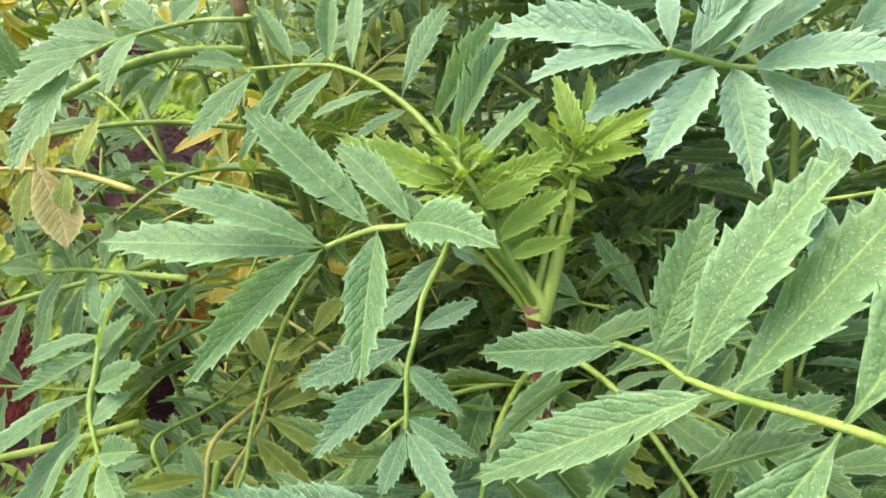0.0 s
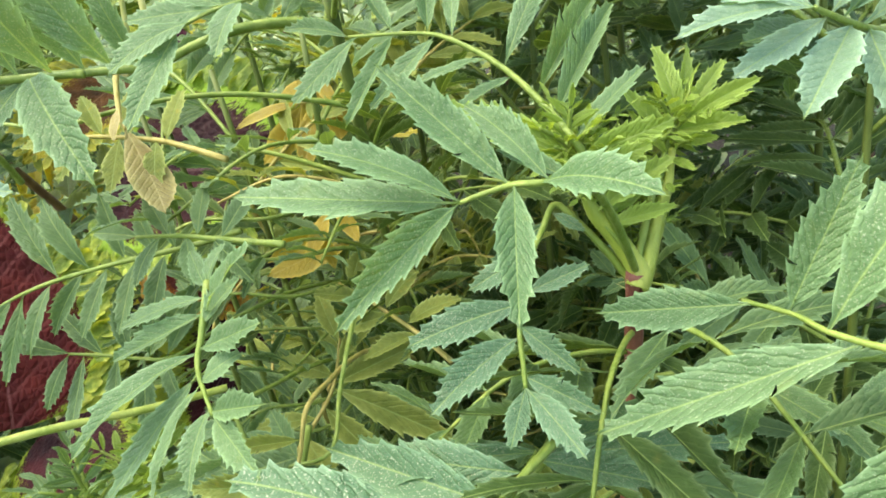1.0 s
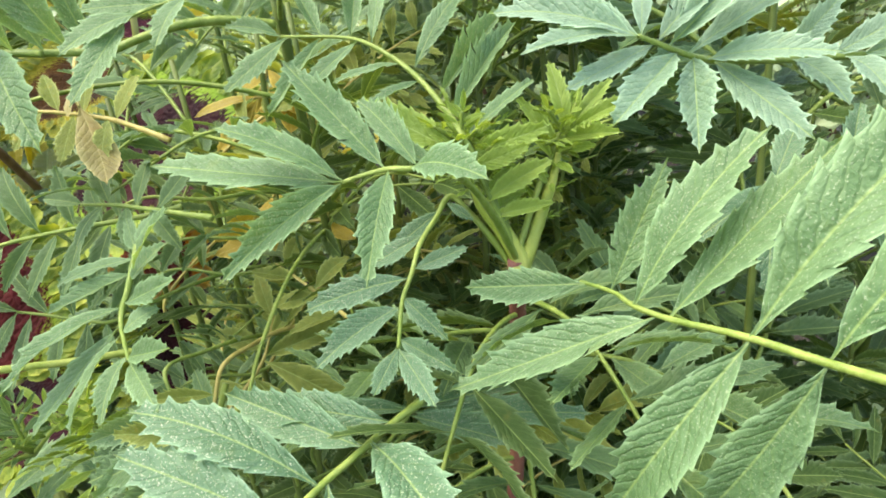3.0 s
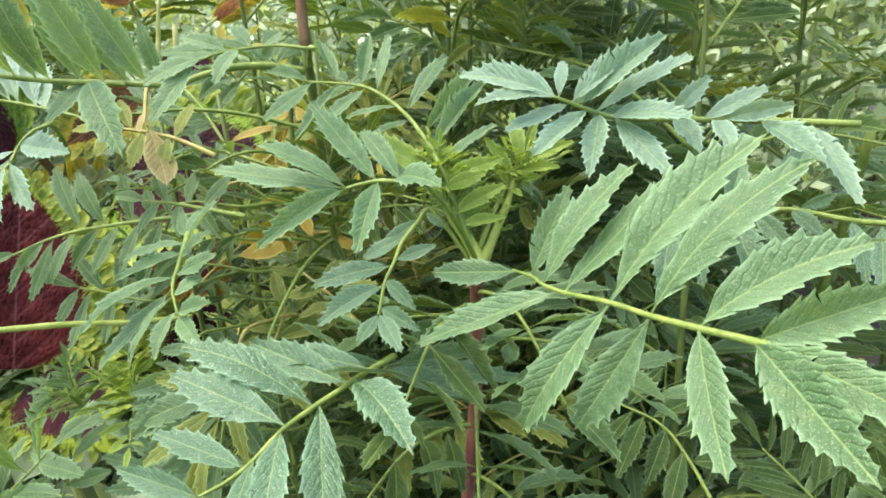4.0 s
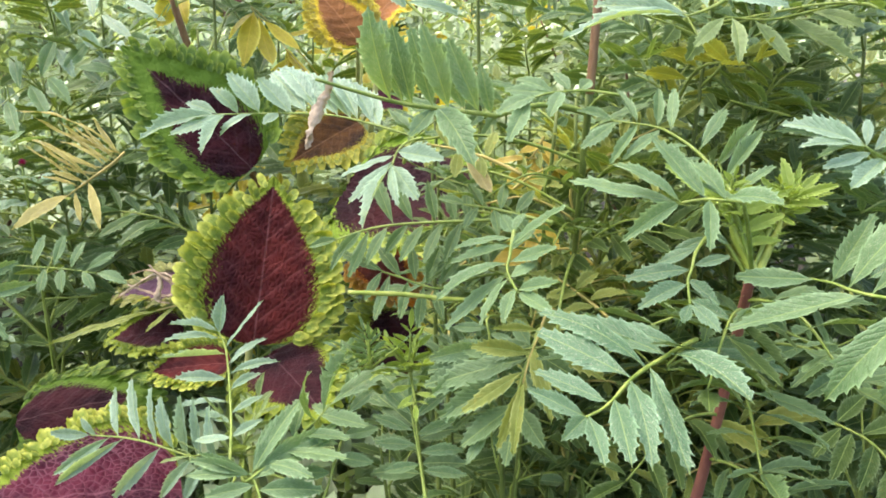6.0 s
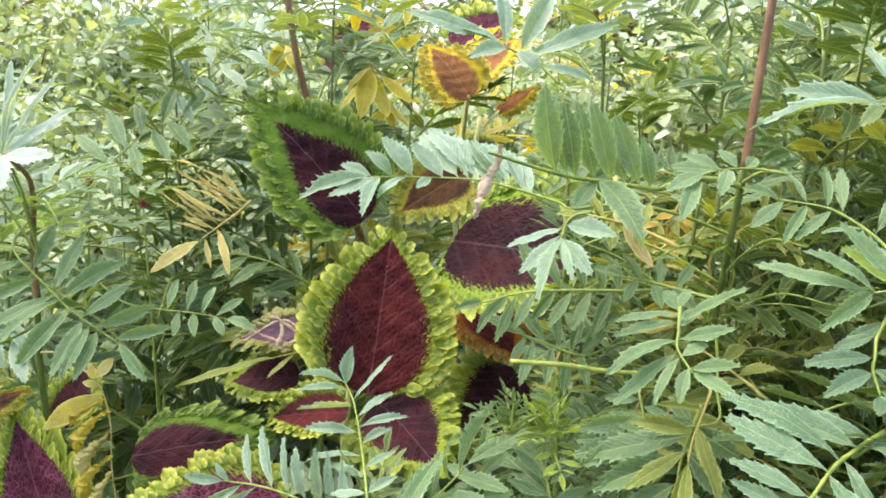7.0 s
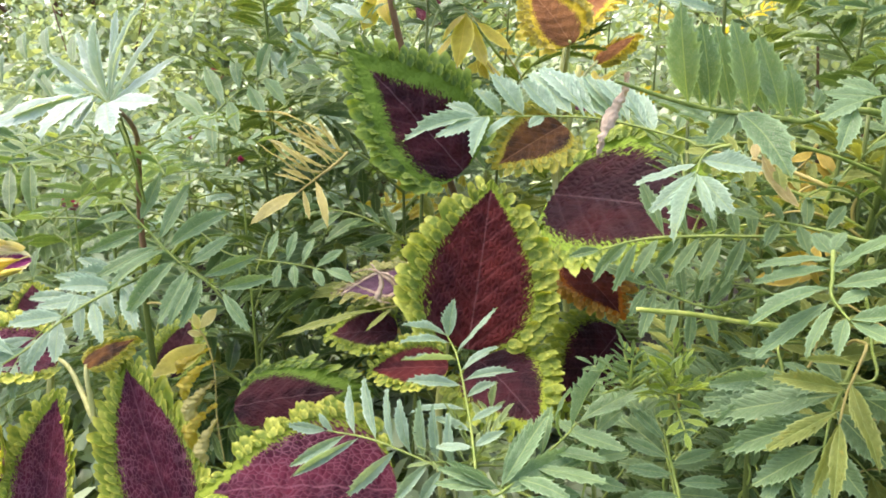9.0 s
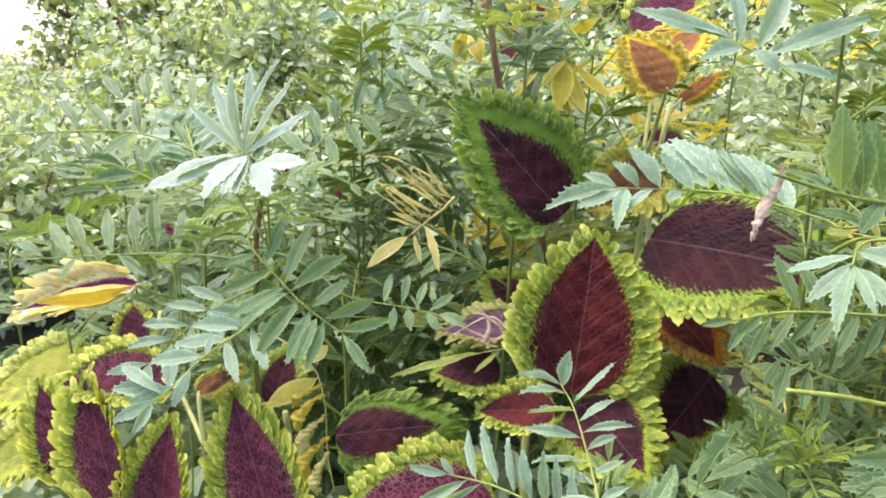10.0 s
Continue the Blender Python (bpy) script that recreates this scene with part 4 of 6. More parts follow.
compound_leaf(plant_e, [(-0.579, 0.252, 0.517), (-0.640, 0.238, 0.518), (-0.703, 0.214, 0.514), (-0.798, 0.172, 0.504)], (0.115, -0.456, 0.883),
    [(0.56, -66, 0.060, 0.013, 10), (0.65, -52, 0.060, 0.014, 12), (0.47, -70, 0.060, 0.013, 16), (0.38, -70, 0.060, 0.013, 19),
     (0.31, -76, 0.060, 0.013, 5), (0.73, -47, 0.060, 0.013, 8), (0.82, -29, 0.045, 0.011, 0), (0.22, -107, 0.043, 0.011, 0),
     (0.53, 144, 0.047, 0.010, 0), (0.69, 92, 0.033, 0.010, 0)], "mature")
compound_leaf(plant_e, [(-0.629, 0.281, 0.619), (-0.646, 0.300, 0.638), (-0.709, 0.294, 0.643), (-0.802, 0.275, 0.642)], (0.127, -0.633, 0.764),
    [(0.37, -50, 0.046, 0.010, -0), (0.50, -46, 0.060, 0.012, 1), (0.63, -44, 0.052, 0.012, 0), (0.30, -65, 0.053, 0.010, -0),
     (0.76, -28, 0.060, 0.011, 3), (0.50, 98, 0.042, 0.010, 0), (0.67, 81, 0.036, 0.010, 0)], "mature")
compound_leaf(plant_e, [(-0.437, 0.352, 0.572), (-0.440, 0.342, 0.564), (-0.450, 0.326, 0.553), (-0.458, 0.311, 0.543)], (0.439, -0.449, 0.778),
    [(1.00, 3, 0.053, 0.0149, 0), (0.67, 57, 0.054, 0.0081, 0), (0.93, 56, 0.034, 0.0052, 0)], "straw")
compound_leaf(plant_e, [(-0.436, 0.352, 0.573), (-0.440, 0.341, 0.565), (-0.449, 0.325, 0.554), (-0.457, 0.311, 0.544)], (0.439, -0.449, 0.778),
    [(0.09, -108, 0.051, 0.0054, 0), (0.14, -98, 0.053, 0.0042, 0), (0.18, -92, 0.051, 0.0044, 0), (0.24, -88, 0.048, 0.0062, 0), 
     (0.29, -87, 0.042, 0.0045, 0), (0.35, -80, 0.044, 0.0047, 0), (0.38, -74, 0.045, 0.0066, 0), (0.48, -74, 0.047, 0.0047, 0), 
     (0.56, -86, 0.064, 0.0052, 0, 12), (0.66, -86, 0.062, 0.0060, 0), (0.76, -85, 0.060, 0.0048, 0, 8), (0.05, -72, 0.089, 0.0080, 0, 20), 
     (0.03, -72, 0.076, 0.0069, 0), (0.48, -54, 0.030, 0.0050, 0), (0.85, -62, 0.029, 0.0047, 0), (0.74, -68, 0.029, 0.0053, 0, -20), 
     (0.04, -79, 0.062, 0.0052, 0, 4)], "straw")
compound_leaf(plant_c, [(-0.125, 0.223, 0.620), (-0.124, 0.215, 0.614), (-0.121, 0.205, 0.605), (-0.118, 0.200, 0.601)], (0.020, -0.628, 0.778),
    [(0.95, 15, 0.038, 0.012, 0), (0.70, -9, 0.013, 0.005, 0)], "tan", joint=False)
def shrivelled(plant, points, width, look_name, seed):
    """A dead leaflet, dried to a twisted, crumpled ribbon."""
    r = random.Random(seed)
    n, cols = 34, 6
    line = glide(points, n)
    verts, faces = [], []
    for k in range(n + 1):
        x = k / n
        turn = 5.0 * x + 0.5 * math.sin(9 * x)
        w = width * (0.16 + 0.84 * math.sin(math.pi * min(1, 0.06 + 0.92 * x ** 1.5)) ** 0.8) * r.uniform(0.8, 1.15)
        for c in range(cols + 1):
            v = 2 * c / cols - 1
            bend = 1.7 * v
            p = Vector((math.sin(bend + turn), math.cos(bend + turn), 0)) * w * 0.55
            verts.append(line[k] - line[0] + p + Vector((r.uniform(-1, 1), r.uniform(-1, 1), r.uniform(-1, 1))) * width * 0.10)
    m = cols + 1
    for k in range(n):
        for c in range(cols):
            faces.append((k * m + c, (k + 1) * m + c, (k + 1) * m + c + 1, k * m + c + 1))
    me = mapped(mesh_of("shrivelled_leaf", verts, faces), [(k / n, c / cols) for k in range(n + 1) for c in range(m)], [0.0] * len(verts))
    part("shrivelled_leaf", me, LEAF[look_name], plant, Matrix.Translation(line[0]), LEAF_LABEL[look_name])


shrivelled(plant_c, [(-0.177, 0.160, 0.638), (-0.178, 0.158, 0.630), (-0.181, 0.155, 0.622), (-0.183, 0.152, 0.612), (-0.185, 0.149, 0.602)], 0.0060, "dried", 3)
shrivelled(plant_e, [(-0.507, 0.253, 0.409), (-0.515, 0.244, 0.405), (-0.519, 0.236, 0.395), (-0.516, 0.230, 0.383)], 0.011, "golden", 20)
shrivelled(plant_e, [(-0.499, 0.245, 0.396), (-0.506, 0.236, 0.390), (-0.509, 0.227, 0.379), (-0.500, 0.225, 0.366)], 0.012, "yellow", 21)
shrivelled(plant_e, [(-0.492, 0.236, 0.381), (-0.498, 0.227, 0.376), (-0.501, 0.219, 0.367), (-0.495, 0.214, 0.353)], 0.012, "golden", 22)
shrivelled(plant_e, [(-0.486, 0.229, 0.373), (-0.489, 0.220, 0.364), (-0.488, 0.214, 0.355), (-0.482, 0.212, 0.345)], 0.010, "yellow", 23)
shrivelled(plant_e, [(-0.502, 0.243, 0.424), (-0.509, 0.235, 0.420), (-0.514, 0.229, 0.416), (-0.514, 0.224, 0.408)], 0.010, "golden", 24)
shrivelled(plant_d, [(-0.407, 0.288, 0.468), (-0.394, 0.298, 0.479), (-0.378, 0.307, 0.486), (-0.361, 0.309, 0.474)], 0.0045, "dried", 40)
shrivelled(plant_d, [(-0.407, 0.293, 0.481), (-0.389, 0.298, 0.473), (-0.371, 0.304, 0.469), (-0.358, 0.313, 0.481)], 0.0045, "dried", 41)
shrivelled(plant_d, [(-0.388, 0.305, 0.492), (-0.379, 0.304, 0.480), (-0.379, 0.299, 0.467), (-0.370, 0.301, 0.463)], 0.0045, "dried", 42)
shrivelled(plant_d, [(-0.401, 0.297, 0.485), (-0.387, 0.304, 0.488), (-0.370, 0.307, 0.478), (-0.362, 0.306, 0.465)], 0.0045, "dried", 43)
compound_leaf(plant_e, [(-0.433, 0.728, 0.636), (-0.475, 0.742, 0.679), (-0.506, 0.757, 0.716), (-0.540, 0.785, 0.770)], (0.372, -0.709, 0.599),
    [(0.59, 41, 0.067, 0.020, 16), (0.50, 111, 0.065, 0.020, -31), (0.31, -169, 0.059, 0.021, 0), (0.72, 28, 0.063, 0.020, 26),
     (0.67, -68, 0.060, 0.020, 25), (0.22, 118, 0.060, 0.019, -7), (0.89, -24, 0.066, 0.020, 45), (0.42, -96, 0.056, 0.018, -0),
     (0.28, 168, 0.059, 0.018, 0)], "golden", joint=False)
compound_leaf(plant_e, [(-0.402, 0.815, 0.741), (-0.441, 0.807, 0.763), (-0.490, 0.781, 0.776)], (0.487, -0.623, 0.612),
    [(0.43, 53, 0.060, 0.017, -5), (0.68, -79, 0.055, 0.017, 0), (0.76, 43, 0.060, 0.018, -8), (0.92, 11, 0.056, 0.018, -0)], "golden", joint=False)
compound_leaf(plant_e, [(-0.557, 0.623, 0.747), (-0.553, 0.621, 0.737), (-0.548, 0.619, 0.729)], (0.372, -0.709, 0.599),
    [(0.52, -32, 0.064, 0.0246, 0), (0.90, -3, 0.050, 0.0218, 0)], "golden", joint=False)
compound_leaf(plant_c, [(-0.070, 0.173, 0.568), (-0.086, 0.177, 0.570), (-0.102, 0.181, 0.572), (-0.116, 0.183, 0.573)], (-0.033, -0.600, 0.799),
    [(0.42, -102, 0.019, 0.006, 0), (0.59, -76, 0.020, 0.006, 0), (0.77, -45, 0.020, 0.006, -0), (0.47, 144, 0.022, 0.006, 0),
     (0.65, 120, 0.018, 0.006, 0), (0.82, 86, 0.017, 0.006, 0), (0.97, -1, 0.016, 0.006, -0)], "mature", joint=False)
compound_leaf(plant_c, [(-0.089, 0.197, 0.588), (-0.109, 0.203, 0.595), (-0.128, 0.205, 0.599), (-0.142, 0.205, 0.601)], (0.094, -0.612, 0.785),
    [(0.40, -82, 0.021, 0.007, -0), (0.60, -66, 0.021, 0.007, 0), (0.76, -44, 0.021, 0.006, -0), (0.45, 114, 0.022, 0.007, -0),
     (0.65, 108, 0.021, 0.007, 0), (0.86, 90, 0.018, 0.007, 0), (0.99, 27, 0.013, 0.006, -0)], "ageing", joint=False)
compound_leaf(plant_c, [(-0.079, 0.270, 0.554), (-0.084, 0.267, 0.547), (-0.089, 0.264, 0.542)], (0.101, -0.704, 0.704),
    [(0.85, -15, 0.027, 0.0085, 0, -28), (0.55, 16, 0.025, 0.0077, 0, -20), (0.30, 65, 0.022, 0.0070, 0, 8), (0.15, -46, 0.020, 0.0063, 0, -32), 
     (1.00, 57, 0.021, 0.0066, 0)], "ochre", joint=False)
compound_leaf(plant_c, [(-0.088, 0.307, 0.599), (-0.092, 0.305, 0.590), (-0.097, 0.303, 0.584)], (0.101, -0.704, 0.704),
    [(1.00, 11, 0.025, 0.0078, 0, -24), (0.69, 43, 0.032, 0.0099, 0, -4), (0.27, -22, 0.017, 0.0053, 0, -36), (0.14, 65, 0.023, 0.0072, 0, 16), 
     (0.55, 83, 0.034, 0.0091, 0), (0.92, -38, 0.029, 0.0088, 0, -16)], "ochre", joint=False)
compound_leaf(plant_c, [(-0.069, 0.308, 0.583), (-0.083, 0.305, 0.585), (-0.095, 0.301, 0.585)], (0.239, -0.630, 0.739),
    [(0.96, 57, 0.035, 0.012, 0), (0.78, 77, 0.038, 0.012, -0), (0.46, 90, 0.023, 0.011, -0)], "ochre", joint=False)
compound_leaf(plant_c, [(-0.055, 0.275, 0.532), (-0.070, 0.275, 0.532), (-0.084, 0.273, 0.531)], (0.023, -0.605, 0.796),
    [(1.00, 19, 0.033, 0.016, -0), (0.66, 32, 0.021, 0.011, 0), (0.41, 141, 0.020, 0.010, -0)], "ochre", joint=False)
compound_leaf(plant_e, [(-0.524, 0.256, 0.435), (-0.515, 0.257, 0.424), (-0.504, 0.252, 0.400), (-0.493, 0.239, 0.367), (-0.479, 0.229, 0.339)], (0.486, -0.868, 0.099),
    [(0.14, -74, 0.053, 0.0227, 0), (0.03, -180, 0.015, 0.0077, 0, 12), (0.02, 123, 0.023, 0.0107, 0), (0.08, -119, 0.013, 0.0067, 0, 20)], "yellow")
compound_leaf(plant_c, [(-0.070, 0.157, 0.527), (-0.073, 0.152, 0.517), (-0.076, 0.147, 0.508), (-0.078, 0.140, 0.498)], (0.000, -0.771, 0.637),
    [(0.58, -78, 0.030, 0.0081, 0), (0.82, -36, 0.037, 0.0072, 0, 20), (0.94, -1, 0.035, 0.0069, 0, -28), (0.98, 12, 0.035, 0.0068, 0), 
     (0.66, 37, 0.032, 0.0061, 0, -20), (0.48, 33, 0.026, 0.0081, 0, 16), (0.26, -74, 0.023, 0.0051, 0)], "ageing", joint=(-0.066, 0.290, 0.46))
compound_leaf(plant_c, [(-0.102, 0.181, 0.514), (-0.099, 0.174, 0.504), (-0.096, 0.160, 0.485), (-0.093, 0.146, 0.468), (-0.089, 0.138, 0.457)], (-0.100, -0.779, 0.619),
    [(0.20, -84, 0.034, 0.0098, 0, -20), (0.30, -64, 0.036, 0.0105, 0, -16), (0.48, -56, 0.031, 0.0090, 0, -12), (0.27, 53, 0.023, 0.0065, 0, 16), 
     (0.51, 73, 0.018, 0.0051, 0, 12), (0.72, -33, 0.024, 0.0070, 0, -4), (0.80, 33, 0.016, 0.0046, 0, 8), (0.06, -97, 0.019, 0.0056, 0, -20), 
     (0.11, 66, 0.014, 0.0042, 0, 16)], "grey", joint=(-0.066, 0.290, 0.46))
compound_leaf(plant_c, [(-0.133, 0.209, 0.520), (-0.145, 0.207, 0.522), (-0.156, 0.205, 0.526), (-0.166, 0.203, 0.529)], (0.100, -0.796, 0.597),
    [(0.25, -93, 0.025, 0.0071, 0), (0.42, -69, 0.023, 0.0067, 0, -8), (0.68, -40, 0.025, 0.0073, 0), (1.00, 76, 0.020, 0.0059, 0, -8), 
     (0.87, 88, 0.029, 0.0073, 0), (0.55, 94, 0.024, 0.0068, 0, 4), (0.29, 98, 0.026, 0.0071, 0), (0.12, 118, 0.021, 0.0062, 0, 12), 
     (0.95, -11, 0.030, 0.0071, 0), (0.08, -111, 0.025, 0.0068, 0)], "mature", joint=(-0.072, 0.30, 0.50))
compound_leaf(plant_c, [(-0.135, 0.182, 0.405), (-0.145, 0.207, 0.420), (-0.155, 0.231, 0.435), (-0.159, 0.238, 0.439)], (-0.106, -0.552, 0.827),
    [(0.99, -2, 0.018, 0.013, 0), (0.77, -61, 0.027, 0.012, 0), (0.65, 35, 0.038, 0.014, 0), (0.55, -89, 0.024, 0.013, 0),
     (0.44, 61, 0.032, 0.013, -0), (0.29, -106, 0.028, 0.013, 0), (0.19, 74, 0.032, 0.013, 0), (0.88, 30, 0.042, 0.011, -0),
     (0.79, 54, 0.054, 0.011, 0)], "mature")
compound_leaf(plant_c, [(-0.066, 0.154, 0.514), (-0.084, 0.159, 0.506), (-0.104, 0.161, 0.494)], (-0.444, -0.663, 0.602),
    [(0.96, -1, 0.034, 0.013, 0), (0.88, -13, 0.036, 0.010, 0), (0.70, -38, 0.029, 0.010, 0), (0.56, 40, 0.021, 0.009, 0),
     (1.00, 128, 0.019, 0.009, 0), (0.27, -67, 0.020, 0.009, 0)], "mature")
# two leaves down in the gloom, their shade given by the darker leaflet colour
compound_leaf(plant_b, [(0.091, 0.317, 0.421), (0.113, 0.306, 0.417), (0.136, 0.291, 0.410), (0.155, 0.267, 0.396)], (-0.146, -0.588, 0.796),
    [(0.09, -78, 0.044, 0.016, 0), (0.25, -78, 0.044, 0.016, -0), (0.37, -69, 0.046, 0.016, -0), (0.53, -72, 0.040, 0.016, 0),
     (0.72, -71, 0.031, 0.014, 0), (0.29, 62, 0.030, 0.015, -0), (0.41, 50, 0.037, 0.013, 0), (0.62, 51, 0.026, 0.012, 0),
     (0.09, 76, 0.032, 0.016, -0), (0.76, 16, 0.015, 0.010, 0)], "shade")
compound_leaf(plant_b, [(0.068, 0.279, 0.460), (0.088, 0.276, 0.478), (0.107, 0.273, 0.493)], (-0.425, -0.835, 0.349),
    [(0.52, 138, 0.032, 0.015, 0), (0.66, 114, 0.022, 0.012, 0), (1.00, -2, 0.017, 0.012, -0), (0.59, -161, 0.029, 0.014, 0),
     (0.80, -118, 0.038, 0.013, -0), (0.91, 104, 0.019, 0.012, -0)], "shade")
compound_leaf(plant_a, [(-0.107, 0.189, 0.470), (-0.094, 0.204, 0.483), (-0.084, 0.218, 0.494), (-0.081, 0.232, 0.507)], (0.048, -0.676, 0.735),
    [(0.70, -93, 0.050, 0.012, 0), (0.58, -112, 0.037, 0.011, -0), (0.73, -45, 0.039, 0.010, 0), (0.76, 93, 0.024, 0.009, 0),
     (0.83, -15, 0.029, 0.009, 0), (0.52, 119, 0.023, 0.009, 0), (0.97, 47, 0.023, 0.008, 0), (0.38, -121, 0.022, 0.009, 0)], "ageing", joint=False)
compound_leaf(plant_a, [(-0.036, 0.202, 0.509), (-0.048, 0.214, 0.515), (-0.064, 0.227, 0.522), (-0.078, 0.238, 0.527)], (-0.038, -0.482, 0.875),
    [(0.30, 66, 0.021, 0.008, -0), (0.40, -116, 0.022, 0.009, 0), (0.53, 56, 0.019, 0.008, -0), (0.59, -85, 0.020, 0.008, -0),
     (0.77, 28, 0.021, 0.008, -0), (0.89, -57, 0.019, 0.008, -0)], "ageing", joint=False)
compound_leaf(plant_a, [(-0.017, 0.122, 0.520), (-0.010, 0.132, 0.525)], (0.277, -0.557, 0.783),
    [(1.00, 124, 0.031, 0.006, 0), (0.96, 131, 0.046, 0.008, 0), (1.00, -39, 0.040, 0.007, 0), (0.91, -54, 0.049, 0.009, 0),
     (0.82, -69, 0.031, 0.008, -0)], "dusty")
compound_leaf(plant_c, [(-0.073, 0.162, 0.518), (-0.076, 0.157, 0.508), (-0.080, 0.151, 0.495), (-0.082, 0.143, 0.480)], (-0.353, -0.804, 0.478),
    [(0.19, -67, 0.031, 0.012, 0), (0.35, -61, 0.054, 0.015, 0), (0.58, -51, 0.050, 0.014, 0), (0.88, -39, 0.036, 0.013, 0),
     (0.26, 75, 0.025, 0.013, 0), (0.51, 59, 0.031, 0.012, 0), (0.88, 54, 0.025, 0.012, -0), (1.00, 8, 0.024, 0.012, 0)], "mature", joint=False)
compound_leaf(plant_b, [(0.146, 0.133, 0.570), (0.137, 0.142, 0.569), (0.123, 0.153, 0.570), (0.106, 0.164, 0.567), (0.090, 0.172, 0.564)], (-0.050, -0.621, 0.782),
    [(0.42, -149, 0.013, 0.0040, 28, 32), (0.63, 136, 0.022, 0.0069, 14, 20), (0.44, 130, 0.019, 0.0058, 23, 12), (0.74, 123, 0.037, 0.0094, 1), 
     (0.91, 115, 0.032, 0.0094, 3), (1.00, 100, 0.034, 0.0094, -1), (0.97, 55, 0.030, 0.0091, -2, -8), (0.19, 111, 0.024, 0.0067, 0), 
     (1.00, -94, 0.027, 0.0084, 1, 12), (0.74, -87, 0.026, 0.0081, 2), (0.55, -104, 0.030, 0.0086, 8), (0.05, 102, 0.025, 0.0068, -5)], "dusty", joint=False)
# another low leaf with shade in its colour
compound_leaf(plant_b, [(0.115, 0.178, 0.431), (0.107, 0.199, 0.443), (0.097, 0.216, 0.452), (0.078, 0.228, 0.457)], (-0.050, -0.500, 0.864),
    [(1.00, 41, 0.019, 0.008, -0), (0.87, 107, 0.028, 0.009, 0), (0.79, 120, 0.036, 0.010, 0), (0.63, 122, 0.031, 0.010, 0),
     (0.46, 126, 0.033, 0.010, 0), (0.92, -76, 0.029, 0.010, -0), (0.75, -98, 0.032, 0.010, -0), (0.57, -110, 0.031, 0.011, 0),
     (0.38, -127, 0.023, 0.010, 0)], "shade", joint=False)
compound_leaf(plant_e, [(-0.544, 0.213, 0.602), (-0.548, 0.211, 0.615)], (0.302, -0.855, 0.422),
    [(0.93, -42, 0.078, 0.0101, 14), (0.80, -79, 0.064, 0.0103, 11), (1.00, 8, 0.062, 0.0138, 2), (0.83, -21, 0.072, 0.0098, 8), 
     (0.93, 33, 0.051, 0.0092, 31), (0.80, -52, 0.073, 0.0093, 9), (0.93, -9, 0.063, 0.0087, 10)], "sheen", joint=(-0.540, 0.230, 0.535))
compound_leaf(plant_c, [(0.006, 0.158, 0.673), (-0.009, 0.148, 0.664), (-0.019, 0.143, 0.660)], (0.027, -0.663, 0.748),
    [(1.00, -18, 0.053, 0.009, 0), (0.96, -46, 0.039, 0.010, -0), (0.70, -110, 0.035, 0.010, 0), (0.45, 132, 0.025, 0.009, 0)], "pale", joint=False)
compound_leaf(plant_b, [(0.084, 0.280, 0.679), (0.059, 0.267, 0.673), (0.032, 0.253, 0.667), (0.009, 0.247, 0.668)], (0.221, -0.717, 0.662),
    [(0.82, 101, 0.033, 0.010, 0), (0.96, 73, 0.033, 0.008, 0), (0.63, 125, 0.045, 0.010, -0), (0.43, 148, 0.030, 0.010, -0),
     (1.00, 35, 0.031, 0.008, 0), (0.71, -108, 0.029, 0.010, -0)], "fresh", joint=False)
compound_leaf(plant_d, [(-0.132, 0.173, 0.407), (-0.140, 0.189, 0.423), (-0.147, 0.202, 0.436), (-0.152, 0.212, 0.446)], (0.187, -0.642, 0.744),
    [(1.00, -13, 0.023, 0.006, -0), (0.88, 37, 0.027, 0.007, 0), (0.83, -59, 0.029, 0.007, 0), (0.71, 60, 0.028, 0.007, 0),
     (0.66, -77, 0.026, 0.007, 0), (0.55, 77, 0.025, 0.007, -0), (0.49, -96, 0.027, 0.007, 0), (0.36, 92, 0.022, 0.007, -0),
     (0.30, -106, 0.027, 0.007, -0)], "grey")
compound_leaf(plant_d, [(-0.189, 0.160, 0.407), (-0.187, 0.177, 0.421), (-0.187, 0.192, 0.433), (-0.188, 0.205, 0.444)], (0.173, -0.631, 0.756),
    [(1.00, 8, 0.029, 0.009, 0), (0.91, -33, 0.022, 0.009, -0), (0.80, 73, 0.024, 0.009, -0), (0.68, -65, 0.022, 0.009, 0),
     (0.57, 90, 0.023, 0.009, 0), (0.46, -87, 0.022, 0.009, -0), (0.29, 105, 0.022, 0.009, 0)], "grey")
compound_leaf(plant_e, [(-0.519, 0.218, 0.495), (-0.524, 0.190, 0.488), (-0.527, 0.163, 0.483), (-0.531, 0.139, 0.474), (-0.533, 0.115, 0.463), (-0.531, 0.098, 0.460)], (0.201, -0.624, 0.755),
    [(0.19, -75, 0.044, 0.0123, 0), (0.30, -63, 0.044, 0.0130, 0), (0.42, -53, 0.042, 0.0120, 0, -4), (0.60, -53, 0.040, 0.0120, 0), 
     (0.72, 18, 0.030, 0.0090, 0, -28), (0.60, -155, 0.018, 0.0055, 0, 28), (0.83, -34, 0.031, 0.0094, 0, -32), (0.96, -29, 0.031, 0.0093, 0, -32), 
     (0.92, -91, 0.042, 0.0101, 0), (0.87, -59, 0.042, 0.0117, 0), (0.45, 55, 0.038, 0.0101, 0), (0.27, 58, 0.042, 0.0104, 0), 
     (1.00, 11, 0.024, 0.0072, 0, -36)], "pale", joint=False)
